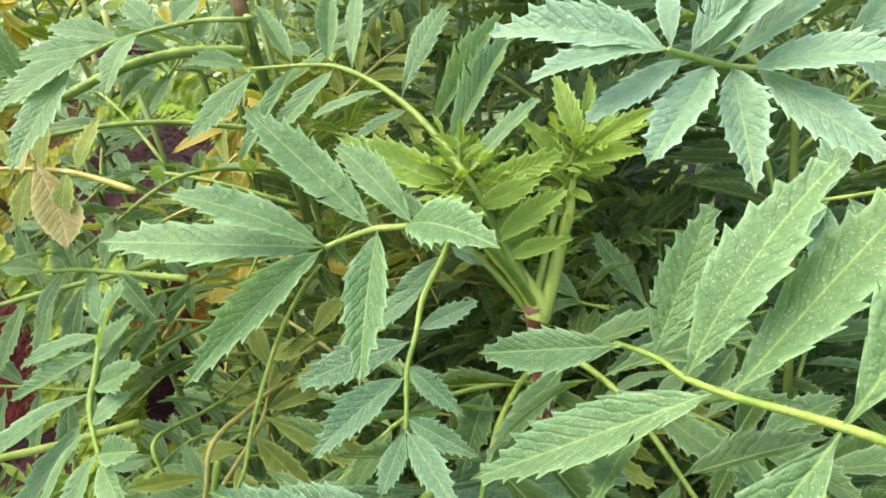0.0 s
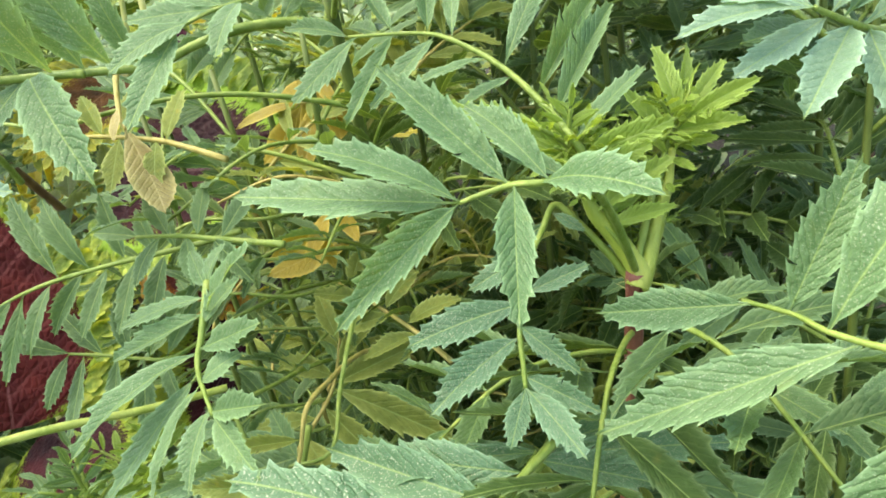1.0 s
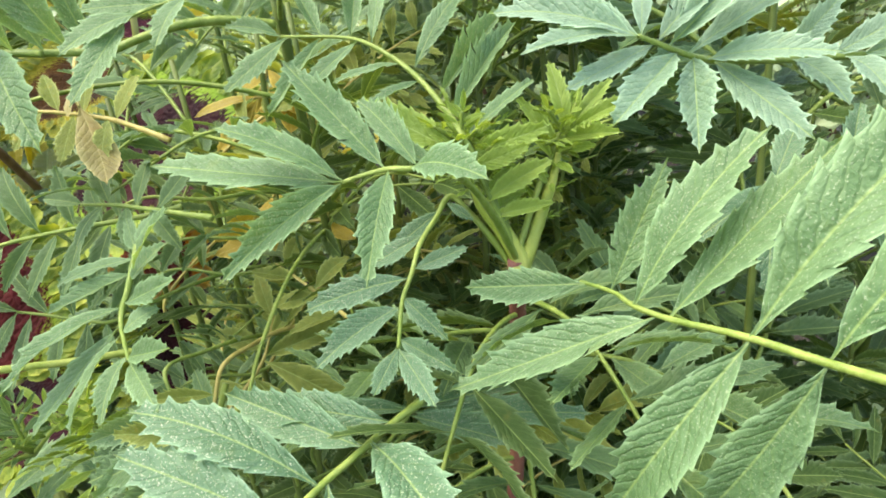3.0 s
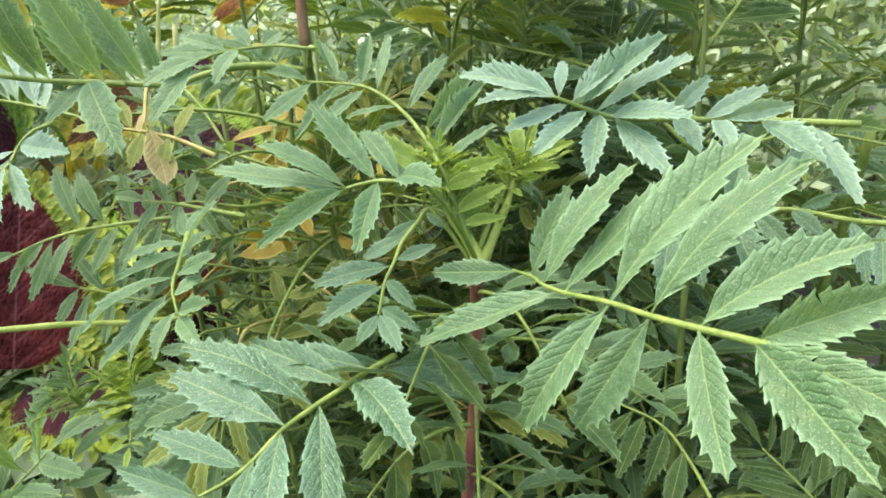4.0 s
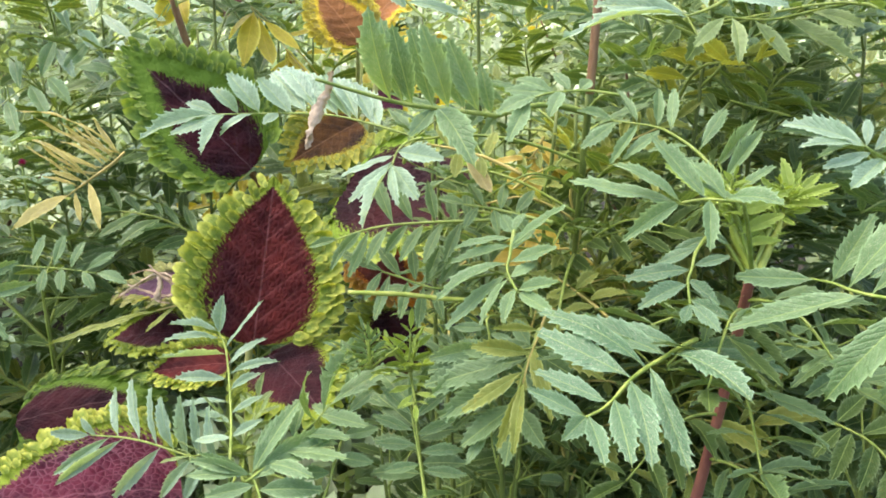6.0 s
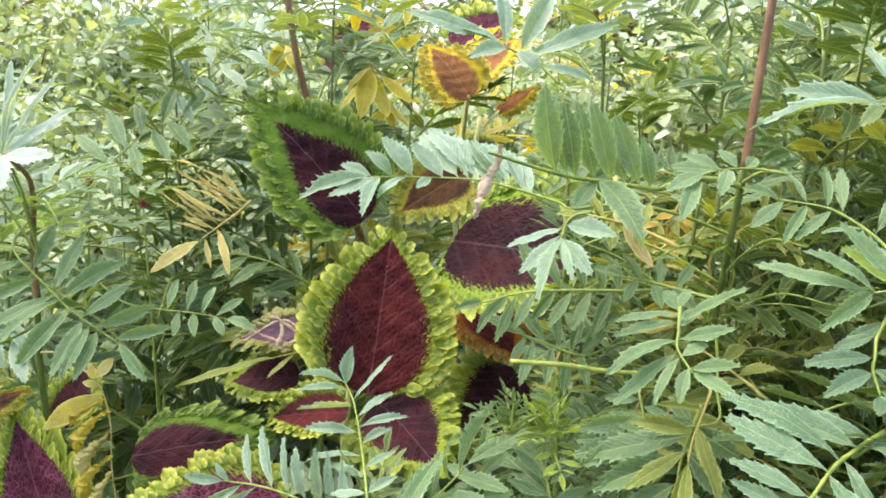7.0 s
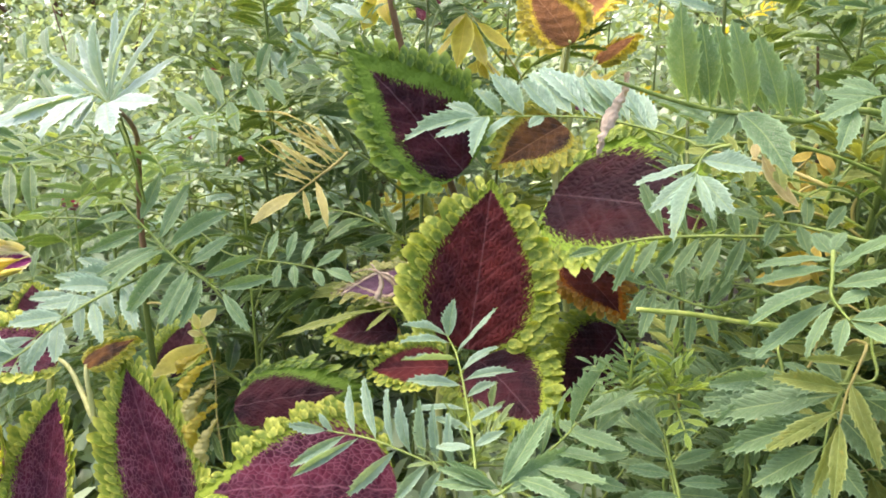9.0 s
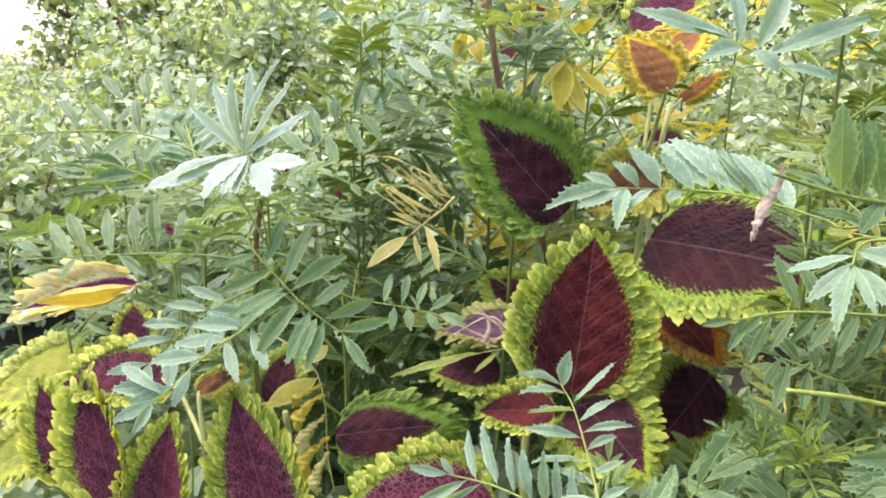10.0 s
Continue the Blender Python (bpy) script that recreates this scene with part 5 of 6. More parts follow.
compound_leaf(plant_e, [(-0.639, 0.323, 0.466), (-0.669, 0.298, 0.447), (-0.692, 0.268, 0.420), (-0.707, 0.238, 0.392), (-0.708, 0.214, 0.367)], (0.179, -0.723, 0.667),
    [(0.18, -68, 0.049, 0.012, -0), (0.29, -58, 0.051, 0.013, 0), (0.41, -50, 0.052, 0.013, 0), (0.53, -38, 0.049, 0.013, 0),
     (0.71, -34, 0.045, 0.011, 0), (0.18, 78, 0.041, 0.013, -0), (0.29, 72, 0.046, 0.014, 0), (0.41, 58, 0.045, 0.014, 0),
     (0.56, 53, 0.049, 0.015, 0), (0.71, 50, 0.045, 0.015, 0), (0.89, -12, 0.028, 0.011, 0), (1.00, 31, 0.030, 0.013, 0),
     (0.87, 55, 0.035, 0.013, -0)], "pale", joint=False)
compound_leaf(plant_e, [(-0.654, 0.388, 0.553), (-0.651, 0.434, 0.591), (-0.636, 0.478, 0.624), (-0.604, 0.511, 0.641)], (0.289, -0.629, 0.721),
    [(1.00, -57, 0.039, 0.016, 0), (0.92, 15, 0.057, 0.016, 0), (0.79, 31, 0.060, 0.016, 2), (0.65, 51, 0.060, 0.016, 6),
     (0.48, 64, 0.060, 0.018, 6), (0.32, 82, 0.059, 0.018, -0), (0.83, -108, 0.051, 0.015, -0), (0.70, -116, 0.054, 0.016, 0),
     (0.54, -122, 0.050, 0.015, 0), (0.39, -131, 0.052, 0.015, 0)], "grey", joint=False)
compound_leaf(plant_e, [(-0.640, 0.496, 0.639), (-0.633, 0.532, 0.672), (-0.611, 0.575, 0.706), (-0.579, 0.616, 0.735)], (0.229, -0.677, 0.699),
    [(1.00, -41, 0.049, 0.015, 0), (0.90, 22, 0.060, 0.015, 4), (0.75, 33, 0.060, 0.015, 3), (0.56, 48, 0.060, 0.015, 2),
     (0.36, 63, 0.059, 0.015, 0), (0.80, -88, 0.053, 0.015, 0), (0.61, -98, 0.059, 0.015, -0), (0.41, -106, 0.059, 0.015, -0),
     (0.22, -113, 0.053, 0.014, 0)], "pale", joint=False)
compound_leaf(plant_d, [(-0.208, 0.138, 0.397), (-0.220, 0.150, 0.412), (-0.228, 0.157, 0.420)], (0.155, -0.673, 0.723),
    [(1.00, 67, 0.037, 0.008, 0), (0.98, 53, 0.038, 0.007, -0), (0.94, 43, 0.036, 0.006, -0), (1.00, -52, 0.050, 0.012, -0),
     (0.91, -85, 0.048, 0.013, -0), (0.96, -81, 0.055, 0.012, -0), (0.73, -115, 0.037, 0.012, 0), (1.00, -43, 0.037, 0.009, 0),
     (0.82, 80, 0.029, 0.009, 0), (0.57, -135, 0.037, 0.012, -0)], "grey", joint=False)
compound_leaf(plant_d, [(-0.339, 0.317, 0.466), (-0.356, 0.311, 0.463), (-0.381, 0.300, 0.457)], (0.125, -0.672, 0.730),
    [(1.00, 14, 0.079, 0.011, 10), (0.70, 37, 0.030, 0.006, 0)], "ageing", joint=False)
compound_leaf(plant_c, [(-0.175, 0.333, 0.675), (-0.194, 0.338, 0.690), (-0.213, 0.338, 0.699), (-0.222, 0.338, 0.704)], (0.353, -0.640, 0.683),
    [(0.98, 23, 0.074, 0.013, -0), (0.96, 22, 0.034, 0.012, -0), (0.85, 68, 0.034, 0.013, 0), (0.88, -50, 0.063, 0.016, -0),
     (0.66, -75, 0.075, 0.017, 5), (0.58, -122, 0.075, 0.017, 18), (0.73, 171, 0.025, 0.014, -0), (0.35, -151, 0.038, 0.015, 0)], "pale", joint=False)
# in the next three loops "shade" leaves bring painted shade between the stems
for i in range(16):         # more leaves up the woody stem
    a = 3.5 + 2.6 * (i * 0.618 % 1)
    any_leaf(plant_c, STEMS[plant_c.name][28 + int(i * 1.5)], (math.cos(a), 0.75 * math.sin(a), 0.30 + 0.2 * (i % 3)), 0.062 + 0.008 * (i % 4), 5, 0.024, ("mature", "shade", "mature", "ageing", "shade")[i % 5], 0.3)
for i in range(7):          # leaves low on the first stem
    a = (-0.9, -2.3, -1.5, -0.3, -2.8, -1.9, -1.1)[i]
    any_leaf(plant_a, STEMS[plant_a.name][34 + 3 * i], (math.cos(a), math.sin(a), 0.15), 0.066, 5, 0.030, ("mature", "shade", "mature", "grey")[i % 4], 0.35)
for i in range(9):          # low side shoots that hang out to one side
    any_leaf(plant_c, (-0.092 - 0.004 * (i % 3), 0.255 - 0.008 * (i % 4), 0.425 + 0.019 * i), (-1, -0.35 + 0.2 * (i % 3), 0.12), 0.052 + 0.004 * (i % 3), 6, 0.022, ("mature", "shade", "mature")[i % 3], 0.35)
for i in range(12):         # the top of the tall one
    a = i * 2.4 + 0.5
    any_leaf(plant_f, STEMS[plant_f.name][44 + i], (math.cos(a), math.sin(a), 0.3), 0.085 + 0.012 * (i % 3), 6, 0.036, ("mature", "pale", "fresh")[i % 3], 0.3)
for i in range(10):         # and round the one with the sky sheen painted on its top
    a = i * 2.4
    any_leaf(plant_e, STEMS[plant_e.name][26 + 2 * i], (math.cos(a), math.sin(a), 0.35), 0.075 + 0.01 * (i % 3), 6, 0.032, ("mature", "fresh", "grey")[i % 3], 0.3)


def shoot(plant, base, way, size, count, look_name="young"):
    """A tuft of small unfolding leaves at the end of a branch."""
    base, way = Vector(base), Vector(way).normalized()
    for i in range(count):
        a = i * 2.4
        f = 0.35 + 0.65 * i / count
        aside = way.orthogonal().normalized()
        aside = Matrix.Rotation(a, 3, way) @ aside
        up = (way * (1.25 - f) + aside * f).normalized()
        any_leaf(plant, base + way * size * 0.25 * (1 - f), up, size * (0.45 + 0.55 * f), 4, size * 0.42, look_name, 0.05)


shoot(plant_a, (0.016, 0.174, 0.565), (-0.12, -0.45, 0.85), 0.010, 6)
shoot(plant_a, (0.020, 0.174, 0.562), (-0.12, -0.45, 0.85), 0.010, 6)
shoot(plant_a, (0.024, 0.173, 0.558), (0.12, -0.45, 0.85), 0.009, 6)
shoot(plant_a, (0.027, 0.178, 0.565), (0.12, -0.45, 0.85), 0.009, 6)
shoot(plant_a, (0.013, 0.170, 0.573), (-0.12, -0.45, 0.85), 0.013, 6)
shoot(plant_a, (0.010, 0.167, 0.578), (-0.12, -0.45, 0.85), 0.015, 6)
shoot(plant_a, (0.031, 0.183, 0.574), (0.12, -0.45, 0.85), 0.012, 6)
shoot(plant_a, (0.035, 0.185, 0.579), (0.12, -0.45, 0.85), 0.016, 6)
shoot(plant_a, (0.007, 0.166, 0.583), (-0.12, -0.45, 0.85), 0.015, 6)
shoot(plant_d, (-0.149, 0.201, 0.471), (0.1, -0.5, 0.85), 0.030, 8)
shoot(plant_d, (-0.168, 0.190, 0.475), (-0.2, -0.4, 0.85), 0.026, 7, "mature")
shoot(plant_d, (-0.260, 0.203, 0.399), (0.195, -0.200, 0.986), 0.045, 6, "fresh")



def hairs(plant, line, radius, count, long, seed):
    """Fine pale hairs standing off a stem."""
    r = random.Random(seed)
    verts, faces = [], []
    for i in range(count):
        c = Vector(line[0]).lerp(Vector(line[1]), r.random())
        out = Vector((r.uniform(-1, 1), r.uniform(-1, 1), r.uniform(-0.2, 0.5))).normalized()
        side = out.orthogonal().normalized() * 0.00014
        n = len(verts)
        base = c + out * radius * 0.9 - Vector(line[0])
        verts += [base + side, base - side, base + out.cross(side), base + out * long * r.uniform(0.6, 1.2)]
        faces += [(n, n + 1, n + 3), (n + 1, n + 2, n + 3), (n + 2, n, n + 3)]
    part("hairs", mesh_of("hairs", verts, faces), STALK["pale"], plant, Matrix.Translation(line[0]), "fine pale hairs")


hairs(plant_a, ((0.016, 0.172, 0.498), (0.019, 0.160, 0.553)), 0.0029, 90, 0.0035, 4)

# ---- coleus ----
POT = "coleus plants between the marigolds"


def coleus(at, points, label):
    plant = thing("coleus_plant", at, label, "plant", POT)
    part("stem", tube(points, [0.005, 0.0042, 0.003], 16, 12, 0.08, 0.10), STALK["pale"], plant, Matrix.Translation(points[0]))
    return plant


coleus_a = coleus((-0.36, 0.46, 0), [(-0.36, 0.46, 0), (-0.392, 0.450, 0.286), (-0.348, 0.430, 0.533)], "coleus with large purple leaves and frilled lime margins")
coleus_b = coleus((-0.24, 0.56, 0), [(-0.24, 0.56, 0), (-0.278, 0.550, 0.325), (-0.296, 0.500, 0.548)], "coleus with broad maroon leaves, some edged in orange")
coleus_c = coleus((-0.54, 0.34, 0), [(-0.54, 0.34, 0), (-0.586, 0.330, 0.204), (-0.586, 0.300, 0.355)], "low coleus with plum leaves and bright lime margins")
coleus_d = coleus((-0.32, 0.66, 0), [(-0.32, 0.66, 0), (-0.333, 0.650, 0.431), (-0.307, 0.630, 0.650)], "coleus with amber leaves edged in yellow and pale stalks")
coleus_e = coleus((-0.82, 0.36, 0), [(-0.82, 0.36, 0), (-0.839, 0.350, 0.229), (-0.802, 0.350, 0.406)], "coleus with plum and pink leaves with cream margins")
coleus_leaf(coleus_a, (-0.312, 0.320, 0.423), (-0.314, 0.380, 0.562), (0.564, -0.756, 0.333), 0.130, "purple", lobes=13)
coleus_leaf(coleus_a, (-0.354, 0.422, 0.551), (-0.455, 0.379, 0.667), (0.604, -0.757, 0.249), 0.116, "dusk", shape=1, lobes=15)
coleus_leaf(coleus_b, (-0.294, 0.471, 0.533), (-0.100, 0.380, 0.539), (-0.296, -0.630, 0.718), 0.165, "maroon", shape=0, lobes=19)
coleus_leaf(coleus_c, (-0.645, 0.187, 0.248), (-0.669, 0.237, 0.368), (0.302, -0.855, 0.423), 0.072, "plum", shape=3, lobes=14)
coleus_leaf(coleus_c, (-0.548, 0.244, 0.242), (-0.632, 0.272, 0.393), (0.450, -0.799, 0.399), 0.089, "plum", lobes=15)
coleus_leaf(coleus_a, (-0.334, 0.255, 0.338), (-0.454, 0.164, 0.362), (0.260, -0.084, 0.962), 0.167, "plum", shape=1, lobes=19)
coleus_leaf(coleus_c, (-0.531, 0.296, 0.346), (-0.404, 0.342, 0.373), (0.119, -0.721, 0.682), 0.086, "dusk", shape=2, lobes=15)
coleus_leaf(coleus_a, (-0.372, 0.323, 0.433), (-0.432, 0.296, 0.432), (0.099, -0.250, 0.963), 0.078, "dark", shape=1)
coleus_leaf(coleus_a, (-0.359, 0.346, 0.468), (-0.439, 0.317, 0.460), (0.039, -0.333, 0.942), 0.058, "withered")
coleus_leaf(coleus_a, (-0.314, 0.293, 0.424), (-0.381, 0.275, 0.417), (0.109, -0.679, 0.726), 0.045, "purple", shape=1)
coleus_leaf(coleus_a, (-0.314, 0.346, 0.414), (-0.235, 0.291, 0.389), (-0.031, -0.442, 0.896), 0.097, "dark", shape=4)
coleus_leaf(coleus_b, (-0.216, 0.467, 0.414), (-0.255, 0.374, 0.361), (0.453, -0.579, 0.678), 0.094, "dark", shape=4)
coleus_leaf(coleus_b, (-0.269, 0.471, 0.474), (-0.205, 0.422, 0.436), (0.069, -0.559, 0.827), 0.069, "orange_edge")
coleus_leaf(coleus_d, (-0.290, 0.528, 0.667), (-0.339, 0.525, 0.728), (0.293, -0.561, 0.774), 0.088, "amber", joint=(-0.330,0.619,0.571),shape=4)
coleus_leaf(coleus_d, (-0.330, 0.654, 0.692), (-0.284, 0.710, 0.756), (-0.244, -0.638, 0.731), 0.091, "amber", joint=(-0.330,0.619,0.571),shape=4)
coleus_leaf(coleus_d, (-0.316, 0.746, 0.656), (-0.266, 0.792, 0.699), (0.164, -0.769, 0.619), 0.031, "amber", joint=(-0.330,0.619,0.571),shape=2)
coleus_leaf(coleus_d, (-0.287, 0.673, 0.603), (-0.352, 0.633, 0.616), (0.431, -0.448, 0.783), 0.055, "plum")
coleus_leaf(coleus_d, (-0.385, 0.770, 0.738), (-0.312, 0.862, 0.803), (0.233, -0.676, 0.699), 0.095, "plum")
coleus_leaf(coleus_d, (-0.543, 0.737, 0.699), (-0.516, 0.808, 0.802), (0.113, -0.833, 0.542), 0.082, "plum")
coleus_leaf(coleus_b, (-0.300, 0.551, 0.592), (-0.347, 0.456, 0.553), (0.444, -0.520, 0.729), 0.080, "olive")
coleus_leaf(coleus_e, (-0.830, 0.349, 0.437), (-0.987, 0.283, 0.393), (0.153, -0.772, 0.617), 0.052, "pink")
compound_leaf(coleus_e, [(-0.758, 0.289, 0.461), (-0.763, 0.282, 0.459)], (0.150, -0.770, 0.620),
    [(0.93, -25, 0.119, 0.0147, 0), (0.80, -26, 0.092, 0.0119, 0)], "ochre", joint=False)
coleus_leaf(coleus_c, (-0.679, 0.177, 0.291), (-0.752, 0.208, 0.404), (0.350, -0.821, 0.451), 0.061, "plum", shape=3)
coleus_leaf(coleus_e, (-0.713, 0.277, 0.372), (-0.767, 0.183, 0.391), (0.353, -0.013, 0.936), 0.108, "plum", joint=(-0.632,0.240,0.335),shape=1)
coleus_leaf(coleus_e, (-0.951, 0.373, 0.307), (-1.067, 0.273, 0.258), (0.203, -0.612, 0.764), 0.115, "lime")
coleus_leaf(coleus_e, (-0.880, 0.270, 0.275), (-0.934, 0.191, 0.231), (0.309, -0.619, 0.722), 0.074, "lime")
coleus_leaf(coleus_e, (-0.845, 0.348, 0.352), (-0.874, 0.373, 0.403), (0.469, -0.656, 0.591), 0.050, "plum")
coleus_leaf(coleus_e, (-0.840, 0.249, 0.227), (-0.909, 0.263, 0.341), (0.567, -0.702, 0.431), 0.060, "plum")
coleus_leaf(coleus_c, (-0.642, 0.241, 0.386), (-0.622, 0.292, 0.403), (0.280, -0.402, 0.872), 0.032, "olive", joint=(-0.632,0.240,0.335),shape=2)
coleus_leaf(coleus_c, (-0.604, 0.301, 0.356), (-0.610, 0.346, 0.411), (0.173, -0.750, 0.639), 0.055, "dark", joint=(-0.632,0.240,0.335),shape=0)
coleus_leaf(coleus_b, (-0.400, 0.509, 0.424), (-0.476, 0.510, 0.464), (0.384, -0.548, 0.743), 0.083, "dark")
compound_leaf(coleus_d, [(-0.393, 0.503, 0.701), (-0.387, 0.501, 0.693), (-0.379, 0.500, 0.688)], (0.372, -0.709, 0.599),
    [(0.24, -45, 0.068, 0.0239, 0), (0.65, -24, 0.058, 0.0218, 0), (0.95, 9, 0.048, 0.0153, 0), (0.35, -72, 0.042, 0.0124, 0)], "golden", joint=(-0.330, 0.619, 0.571))

# ---- the bed behind ----
def clear(p):
    """Whether a point of the bed lies behind the plants in front."""
    front = np.interp(p.x, (-1.2, -0.62, -0.45, -0.26, -0.18, -0.06, 0.10, 0.30), (0.34, 0.36, 0.52, 0.50, 0.28, 0.24, 0.22, 0.16))
    low = p.z < 0.44 and -0.20 < p.x < 0.4
    return p.y > (min(front, 0.26) if low and p.x > -0.12 else front)


def bed_plant(x, y, top, count, looks, reach=0.13, foot=0.10, red=False, split=False):
    r = PICK
    reach *= r.choice((1.2, 1.5, 1.8)) if x < -0.4 else 1.0
    top += 0.09 * max(0.0, -x)
    lean = Vector((r.uniform(-0.05, 0.05), r.uniform(-0.04, 0.03), 0))
    pts = [Vector((x, y, 0)), Vector((x, y, top * 0.5)) + lean * 0.5, Vector((x, y, top)) + lean]
    plant = marigold((x, y, 0), pts, [0.0030, 0.0022, 0.0011], "red" if red else "in_shade", "marigold in the thick of the bed with feathery green leaves")
    line = STEMS[plant.name]
    count = int(count * 1.45)
    # low plants: the understorey's shade is put into darker leaf colours
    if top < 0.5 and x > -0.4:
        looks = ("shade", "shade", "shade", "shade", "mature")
    for i in range(count):
        s = (i + 0.5) / count
        base = line[int((foot / top + (1 - foot / top) * s) * 59)]
        a = i * 2.39996 + r.uniform(-0.4, 0.4)
        way = Vector((math.cos(a), math.sin(a), 0.15 + 0.6 * s))
        long = reach * r.uniform(0.8, 1.2) * (1.0 - 0.3 * s)
        if clear(base + way.normalized() * long * 1.2):
            if split:
                any_leaf(plant, base, way, long, r.choice((5, 6, 6, 7)), 0.3 * long * r.uniform(0.9, 1.2), r.choice(looks), r.uniform(0.1, 0.5))
            else:
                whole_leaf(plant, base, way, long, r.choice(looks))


MIXED = ("mature", "shade", "mature", "shade", "fresh", "ageing")
# DEEP: half its leaves carry shade in their colour
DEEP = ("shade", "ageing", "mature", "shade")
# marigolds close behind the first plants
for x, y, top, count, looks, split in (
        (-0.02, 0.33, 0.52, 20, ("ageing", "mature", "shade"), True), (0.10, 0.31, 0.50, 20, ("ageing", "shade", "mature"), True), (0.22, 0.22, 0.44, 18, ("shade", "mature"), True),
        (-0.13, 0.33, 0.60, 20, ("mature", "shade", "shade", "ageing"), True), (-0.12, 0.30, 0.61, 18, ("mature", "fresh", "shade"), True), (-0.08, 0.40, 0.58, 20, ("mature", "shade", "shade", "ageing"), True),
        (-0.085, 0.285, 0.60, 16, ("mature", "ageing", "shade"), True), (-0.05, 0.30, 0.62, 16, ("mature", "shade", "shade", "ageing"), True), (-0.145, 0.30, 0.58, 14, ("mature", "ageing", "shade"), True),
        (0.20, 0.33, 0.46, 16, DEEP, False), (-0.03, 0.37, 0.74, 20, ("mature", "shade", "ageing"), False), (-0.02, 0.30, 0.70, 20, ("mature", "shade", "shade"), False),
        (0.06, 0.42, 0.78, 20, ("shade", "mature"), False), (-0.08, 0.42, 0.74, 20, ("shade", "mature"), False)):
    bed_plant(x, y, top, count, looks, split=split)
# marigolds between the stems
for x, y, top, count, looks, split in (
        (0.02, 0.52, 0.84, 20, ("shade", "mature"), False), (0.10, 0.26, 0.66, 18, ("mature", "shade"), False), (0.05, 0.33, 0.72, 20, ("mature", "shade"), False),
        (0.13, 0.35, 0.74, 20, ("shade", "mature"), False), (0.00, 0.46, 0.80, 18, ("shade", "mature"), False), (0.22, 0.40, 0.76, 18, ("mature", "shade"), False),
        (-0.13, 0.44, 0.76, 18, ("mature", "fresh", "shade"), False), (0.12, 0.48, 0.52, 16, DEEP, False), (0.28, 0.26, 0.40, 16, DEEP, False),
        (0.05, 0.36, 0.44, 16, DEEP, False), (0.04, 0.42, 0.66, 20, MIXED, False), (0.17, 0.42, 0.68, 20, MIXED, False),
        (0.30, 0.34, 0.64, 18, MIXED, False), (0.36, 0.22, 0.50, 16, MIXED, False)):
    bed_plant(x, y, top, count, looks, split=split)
# marigolds towards the back
for x, y, top, count, looks, split in (
        (0.02, 0.26, 0.36, 18, ("ageing", "shade", "young"), False), (-0.10, 0.29, 0.36, 18, ("ageing", "mature", "ageing"), False), (0.14, 0.22, 0.34, 16, DEEP, False),
        (-0.17, 0.33, 0.34, 14, ("mature", "shade"), False), (0.26, 0.12, 0.34, 14, DEEP, False), (-0.20, 0.24, 0.26, 12, ("mature", "shade"), False),
        (-0.14, 0.55, 0.68, 18, MIXED, False), (0.00, 0.58, 0.72, 18, MIXED, False), (0.16, 0.60, 0.74, 18, MIXED, False),
        (0.33, 0.52, 0.72, 16, MIXED, False), (-0.62, 0.53, 0.58, 20, ("mature", "shade", "shade", "fresh"), False), (-0.50, 0.60, 0.64, 20, ("shade", "mature", "shade", "ageing"), False),
        (-0.90, 0.50, 0.46, 16, ("pale", "fresh", "mature"), False)):
    bed_plant(x, y, top, count, looks, split=split)
# marigolds round the coleus
for x, y, top, count, looks, split in (
        (-0.46, 0.74, 0.70, 16, ("shade", "golden", "mature"), False), (-0.60, 0.78, 0.64, 16, ("shade", "mature"), False), (-0.20, 0.80, 0.72, 14, ("golden", "fresh", "mature"), False),
        (0.10, 0.85, 0.80, 14, MIXED, False),
        (-0.36, 0.95, 0.72, 14, ("fresh", "mature"), False), (-0.70, 0.42, 0.30, 14, DEEP, False), (-0.58, 0.44, 0.34, 14, DEEP, False),
        (-0.44, 0.54, 0.40, 14, DEEP, False), (-0.30, 0.62, 0.42, 14, DEEP, False), (-0.95, 0.36, 0.28, 12, ("fresh", "mature"), False),
        (-1.15, 0.42, 0.32, 12, ("fresh", "mature"), False), (-1.05, 0.55, 0.40, 14, ("fresh", "mature"), False)):
    bed_plant(x, y, top, count, looks, split=split)
# marigolds further along the bed
for x, y, top, count, looks, split in (
        (-0.10, 0.46, 0.40, 14, DEEP, False),
        (0.30, 0.75, 0.80, 14, MIXED, False), (-0.78, 0.78, 0.76, 18, ("pale", "fresh"), False), (-0.58, 0.92, 0.84, 18, ("pale", "fresh", "mature"), False),
        (-0.28, 1.05, 0.92, 18, ("fresh", "mature", "golden"), False),
        (-0.45, 0.50, 0.74, 16, ("mature", "shade"), False), (-0.68, 0.60, 0.68, 18, ("shade", "mature", "shade", "pale"), False),
        (0.05, 1.10, 0.95, 16, MIXED, False)):
    bed_plant(x, y, top, count, looks, split=split)

# ---- shrubs, trees and distance ----
def foliage_material(name, low, high, glow=0.25):
    m, nodes, links = nodes_of(name)
    own = nodes.new("ShaderNodeNewGeometry").outputs["Random Per Island"]
    c = ramp(nodes, [(0.0, low), (0.7, high), (1.0, tuple(min(1, 1.5 * q) for q in high))])
    links.new(own, c.inputs[0])
    tex = nodes.new("ShaderNodeTexCoord").outputs["Object"]
    leafy(nodes, links, c.outputs[0], noisy(nodes, links, tex, 30.0), 0.45, glow, 0.2)
    return m


SHRUB = foliage_material("shrub_leaves", (0.12, 0.19, 0.09), (0.34, 0.44, 0.26), 0.3)
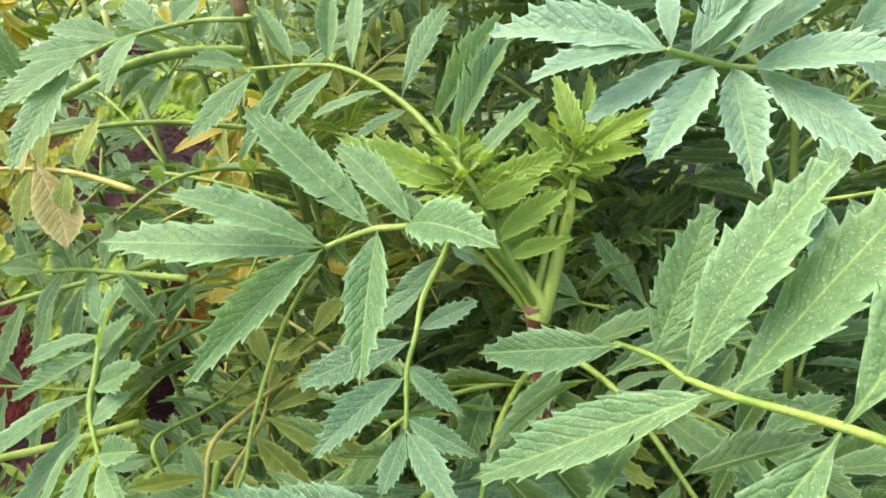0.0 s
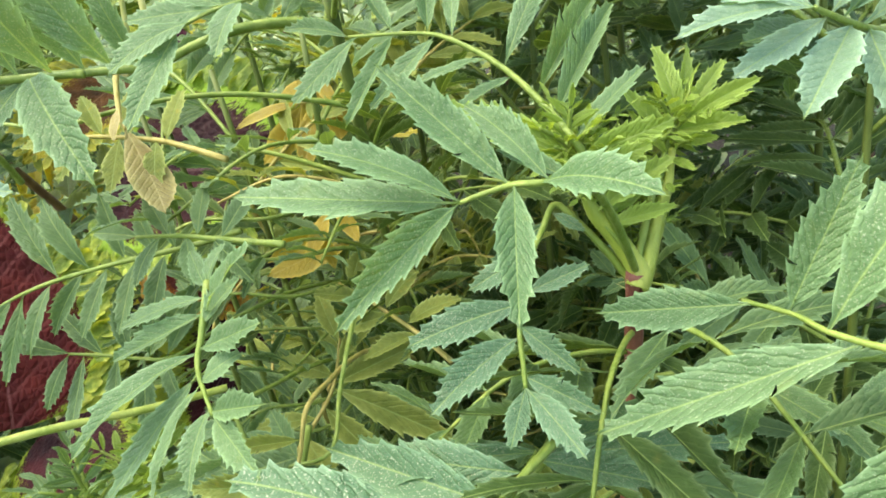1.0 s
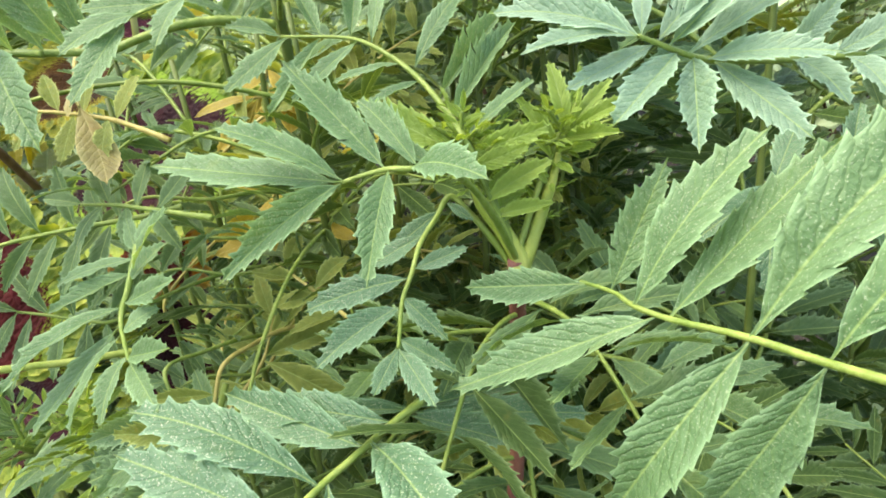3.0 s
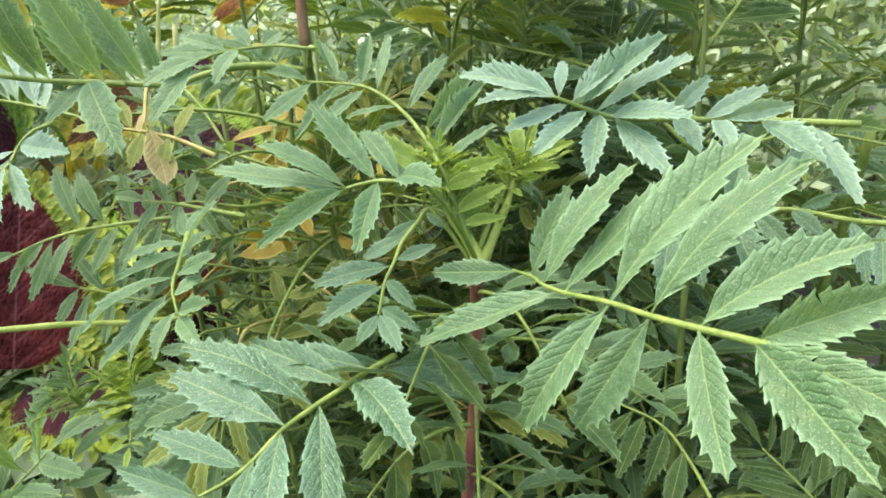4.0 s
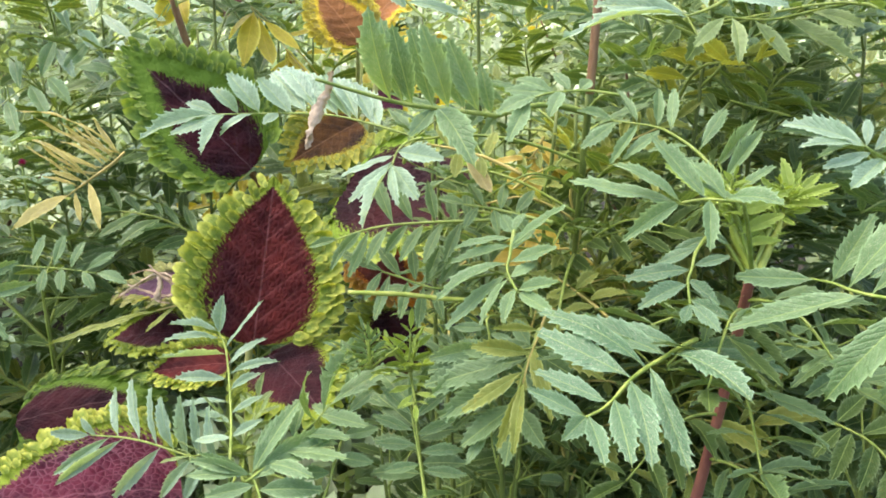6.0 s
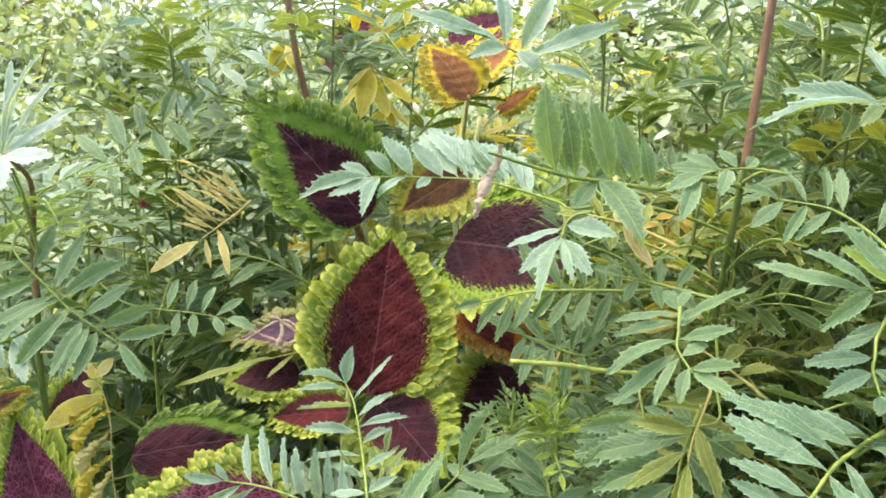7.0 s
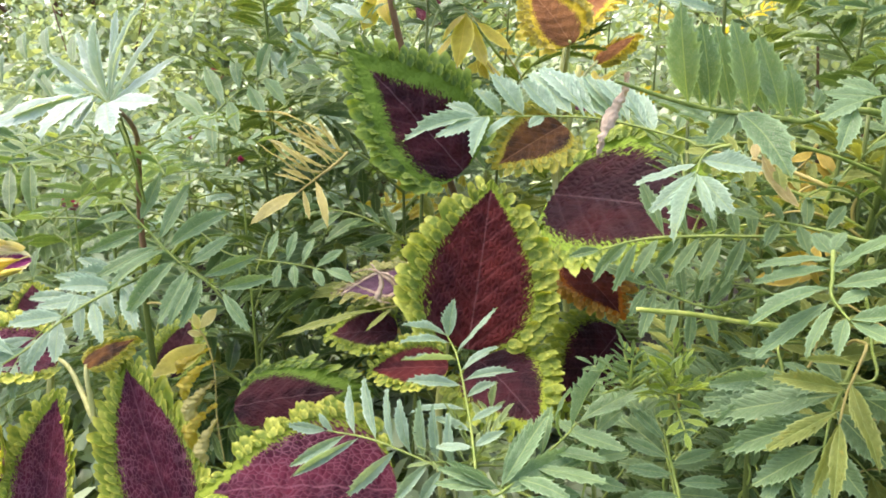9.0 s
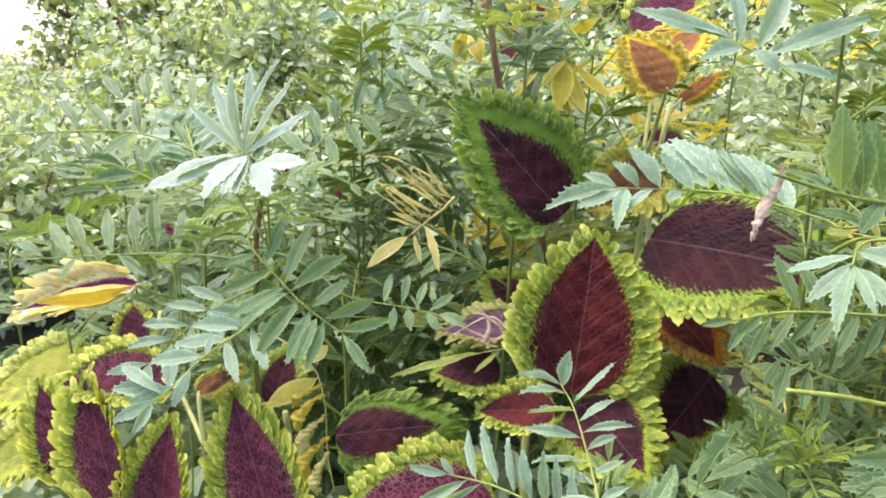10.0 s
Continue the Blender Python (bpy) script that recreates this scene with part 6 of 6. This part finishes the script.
CROWN = foliage_material("crown_leaves", (0.11, 0.17, 0.07), (0.24, 0.33, 0.15), 0.35)


def foliage(count, centre, size, leaf, seed, hollow=0.35):
    """Many small folded leaves in uneven clumps."""
    g = np.random.default_rng(seed)
    clumps = g.normal(0, 1, (max(6, count // 160), 3))
    clumps /= np.linalg.norm(clumps, axis=1)[:, None]
    clumps *= g.uniform(hollow, 1.0, (len(clumps), 1))
    p = clumps[g.integers(0, len(clumps), count)] + g.normal(0, 0.15, (count, 3))
    p = p * np.array(size) + np.array(centre)
    p[:, 2] = np.maximum(p[:, 2], 0.02)
    way = g.normal(0, 1, (count, 3)) + np.array((0, 0, 0.2))
    way /= np.linalg.norm(way, axis=1)[:, None]
    up = g.normal(0, 0.6, (count, 3)) + np.array((0, -0.3, 1.0))
    side = np.cross(way, up)
    side /= np.linalg.norm(side, axis=1)[:, None]
    nor = np.cross(side, way)
    s = leaf * g.uniform(0.6, 1.3, (count, 1))
    w = s * g.uniform(0.24, 0.40, (count, 1))
    v = np.stack([p, p + way * s * 0.35 + side * w + nor * s * 0.08, p + way * s * 0.45, p + way * s * 0.35 - side * w + nor * s * 0.08,
                  p + way * s * 0.75 + side * w * 0.7 + nor * s * 0.03, p + way * s - nor * s * 0.10, p + way * s * 0.75 - side * w * 0.7 + nor * s * 0.03], 1).reshape(-1, 3)
    k = np.arange(count)[:, None] * 7
    f = np.concatenate([k + np.array([[0, 1, 4, 2]]), k + np.array([[0, 2, 6, 3]]), k + np.array([[2, 4, 5, 6]])], 0)
    return mesh_of("foliage", v.tolist(), f.tolist(), False)


def shrub(x, y, height, width, count, leaf, material, seed):
    r = random.Random(seed)
    bush = thing("shrub", (x, y, 0), "leafy light green shrub behind the flower bed", "shrub", "shrubs behind the bed")
    for i in range(6):
        a = r.uniform(0, 6.28)
        end = (x + math.cos(a) * width * 0.6, y + math.sin(a) * width * 0.6, height * r.uniform(0.6, 0.95))
        stem(bush, [(x, y, 0), (x + math.cos(a) * width * 0.2, y + math.sin(a) * width * 0.2, height * 0.4), end], [0.008, 0.005, 0.002], "brown", name="twig")
    tagged(part("foliage", foliage(count, (x, y, height * 0.52), (width, width, height * 0.48), leaf, seed), material, bush), kind="stuff")


for i, (x, y, h, w, leaf) in enumerate((
        (-1.55, 1.25, 0.62, 0.42, 0.030), (-1.15, 1.65, 0.72, 0.45, 0.030), (-2.0, 0.95, 0.56, 0.45, 0.030), (-2.6, 1.3, 0.58, 0.5, 0.032),
        (-0.60, 1.75, 0.84, 0.45, 0.032), (0.05, 1.75, 0.92, 0.5, 0.034), (0.75, 1.55, 0.95, 0.5, 0.034), (-2.1, 2.0, 0.72, 0.6, 0.034),
        (-1.6, 2.8, 0.92, 0.7, 0.04), (-0.6, 3.1, 1.02, 0.8, 0.04), (0.6, 3.0, 1.10, 0.8, 0.04), (-3.3, 2.3, 0.60, 0.8, 0.04))):
    shrub(x, y, h, w, 7000, leaf, SHRUB, 300 + i)
for i, (x, y, h, w, leaf) in enumerate((
        (-5.0, 2.3, 0.85, 0.9, 0.05), (-6.6, 3.0, 0.95, 1.1, 0.055), (-8.5, 4.4, 1.05, 1.3, 0.06), (-4.6, 4.6, 1.10, 1.0, 0.055),
        (-2.75, 2.15, 1.0, 0.45, 0.045), (-2.15, 2.45, 1.12, 0.5, 0.045), (-3.9, 3.3, 1.15, 0.7, 0.05), (-1.5, 2.2, 1.05, 0.45, 0.04),
        (-4.2, 1.6, 0.55, 0.8, 0.04), (-3.2, 4.2, 0.80, 1.0, 0.045), (-5.5, 3.6, 0.70, 1.2, 0.05))):
    shrub(x, y, h, w, 5200, leaf, SHRUB, 312 + i)


def tree(x, y, height, width, seed):
    r = random.Random(seed)
    t = thing("tree", (x, y, 0), "broad dark green tree in the hazy distance", "tree", "distant trees")
    part("trunk", tube([(x, y, 0), (x + 0.1, y, height * 0.3), (x, y, height * 0.7)], [0.22, 0.16, 0.07], 14, 10, 0.1), STALK["brown"], t, Matrix.Translation((x, y, 0)))
    for i in range(7):
        a = i * 0.9 + r.uniform(-0.2, 0.2)
        b = (x + 0.05, y, height * r.uniform(0.3, 0.6))
        part("limb", tube([b, (x + math.cos(a) * width * 0.4, y + math.sin(a) * width * 0.4, b[2] + height * 0.15), (x + math.cos(a) * width * 0.8, y + math.sin(a) * width * 0.8, b[2] + height * 0.3)],
                          [0.08, 0.05, 0.02], 10, 7, 0.1), STALK["brown"], t, Matrix.Translation(b))
    tagged(part("crown", foliage(3400, (x, y, height * 0.56), (width, width, height * 0.44), 0.13, seed, 0.2), CROWN, t), kind="stuff")


for i, (x, y, h, w) in enumerate(((-9.0, 7.4, 2.3, 1.4), (-7.0, 8.5, 2.6, 1.5), (-5.2, 10.5, 3.0, 1.7), (-3.0, 11.0, 3.2, 1.8), (-0.8, 12.0, 3.2, 1.8), (1.6, 12.0, 3.4, 2.0), (4.5, 11.0, 3.4, 2.0))):
    tree(x, y, h, w, 500 + i)


litter = new("low_growth", foliage(16000, (-0.3, 0.55, 0.10), (0.95, 0.5, 0.10), 0.045, 77, 0.05))
litter.data.materials.append(SHRUB)
tagged(litter, "low weeds and fallen leaves covering the soil between the stems", "undergrowth", kind="stuff")


def blossom(x, y, z, size, seed):
    """A small round flower head of many pointed bracts on a thin stalk."""
    r = random.Random(seed)
    head = thing("flower", (x, y, 0), "small magenta globe-shaped flower on a thin green stalk", "flower", "magenta flowers among the marigolds")
    stem(head, [(x, y, 0), (x + r.uniform(-0.02, 0.02), y, z * 0.5), (x, y, z)], [0.0016, 0.0014, 0.0010], "green")
    verts, faces = [], []
    for i in range(70):
        k = (i + 0.5) / 70
        polar, turn = math.acos(1 - 1.75 * k), i * 2.39996
        out = Vector((math.sin(polar) * math.cos(turn), math.sin(polar) * math.sin(turn), math.cos(polar)))
        side = out.cross(Vector((0.1, 0.2, 1))).normalized()
        n = len(verts)
        verts += [out * size * 0.35 + side * size * 0.22, out * size * 0.35 - side * size * 0.22, out * size * r.uniform(0.95, 1.15) + Vector((0, 0, size * 0.25))]
        faces.append((n, n + 1, n + 2))
    part("flower_head", mesh_of("flower_head", verts, faces, False), MAGENTA, head, Matrix.Translation((x, y, z)), "magenta bracts")


MAGENTA = lobe_material("magenta_bract", (0.28, 0.015, 0.10), (0.50, 0.04, 0.22), 0.25)
for i, (x, y, z, size) in enumerate(((-0.813, 0.379, 0.494, 0.0068), (-0.793, 0.610, 0.640, 0.0062), (-0.704, 0.520, 0.628, 0.0056), (-0.713, 0.467, 0.562, 0.0062), (-0.613, 0.432, 0.548, 0.0050), (-0.820, 0.395, 0.488, 0.0081))):
    blossom(x, y, z, size, 900 + i)
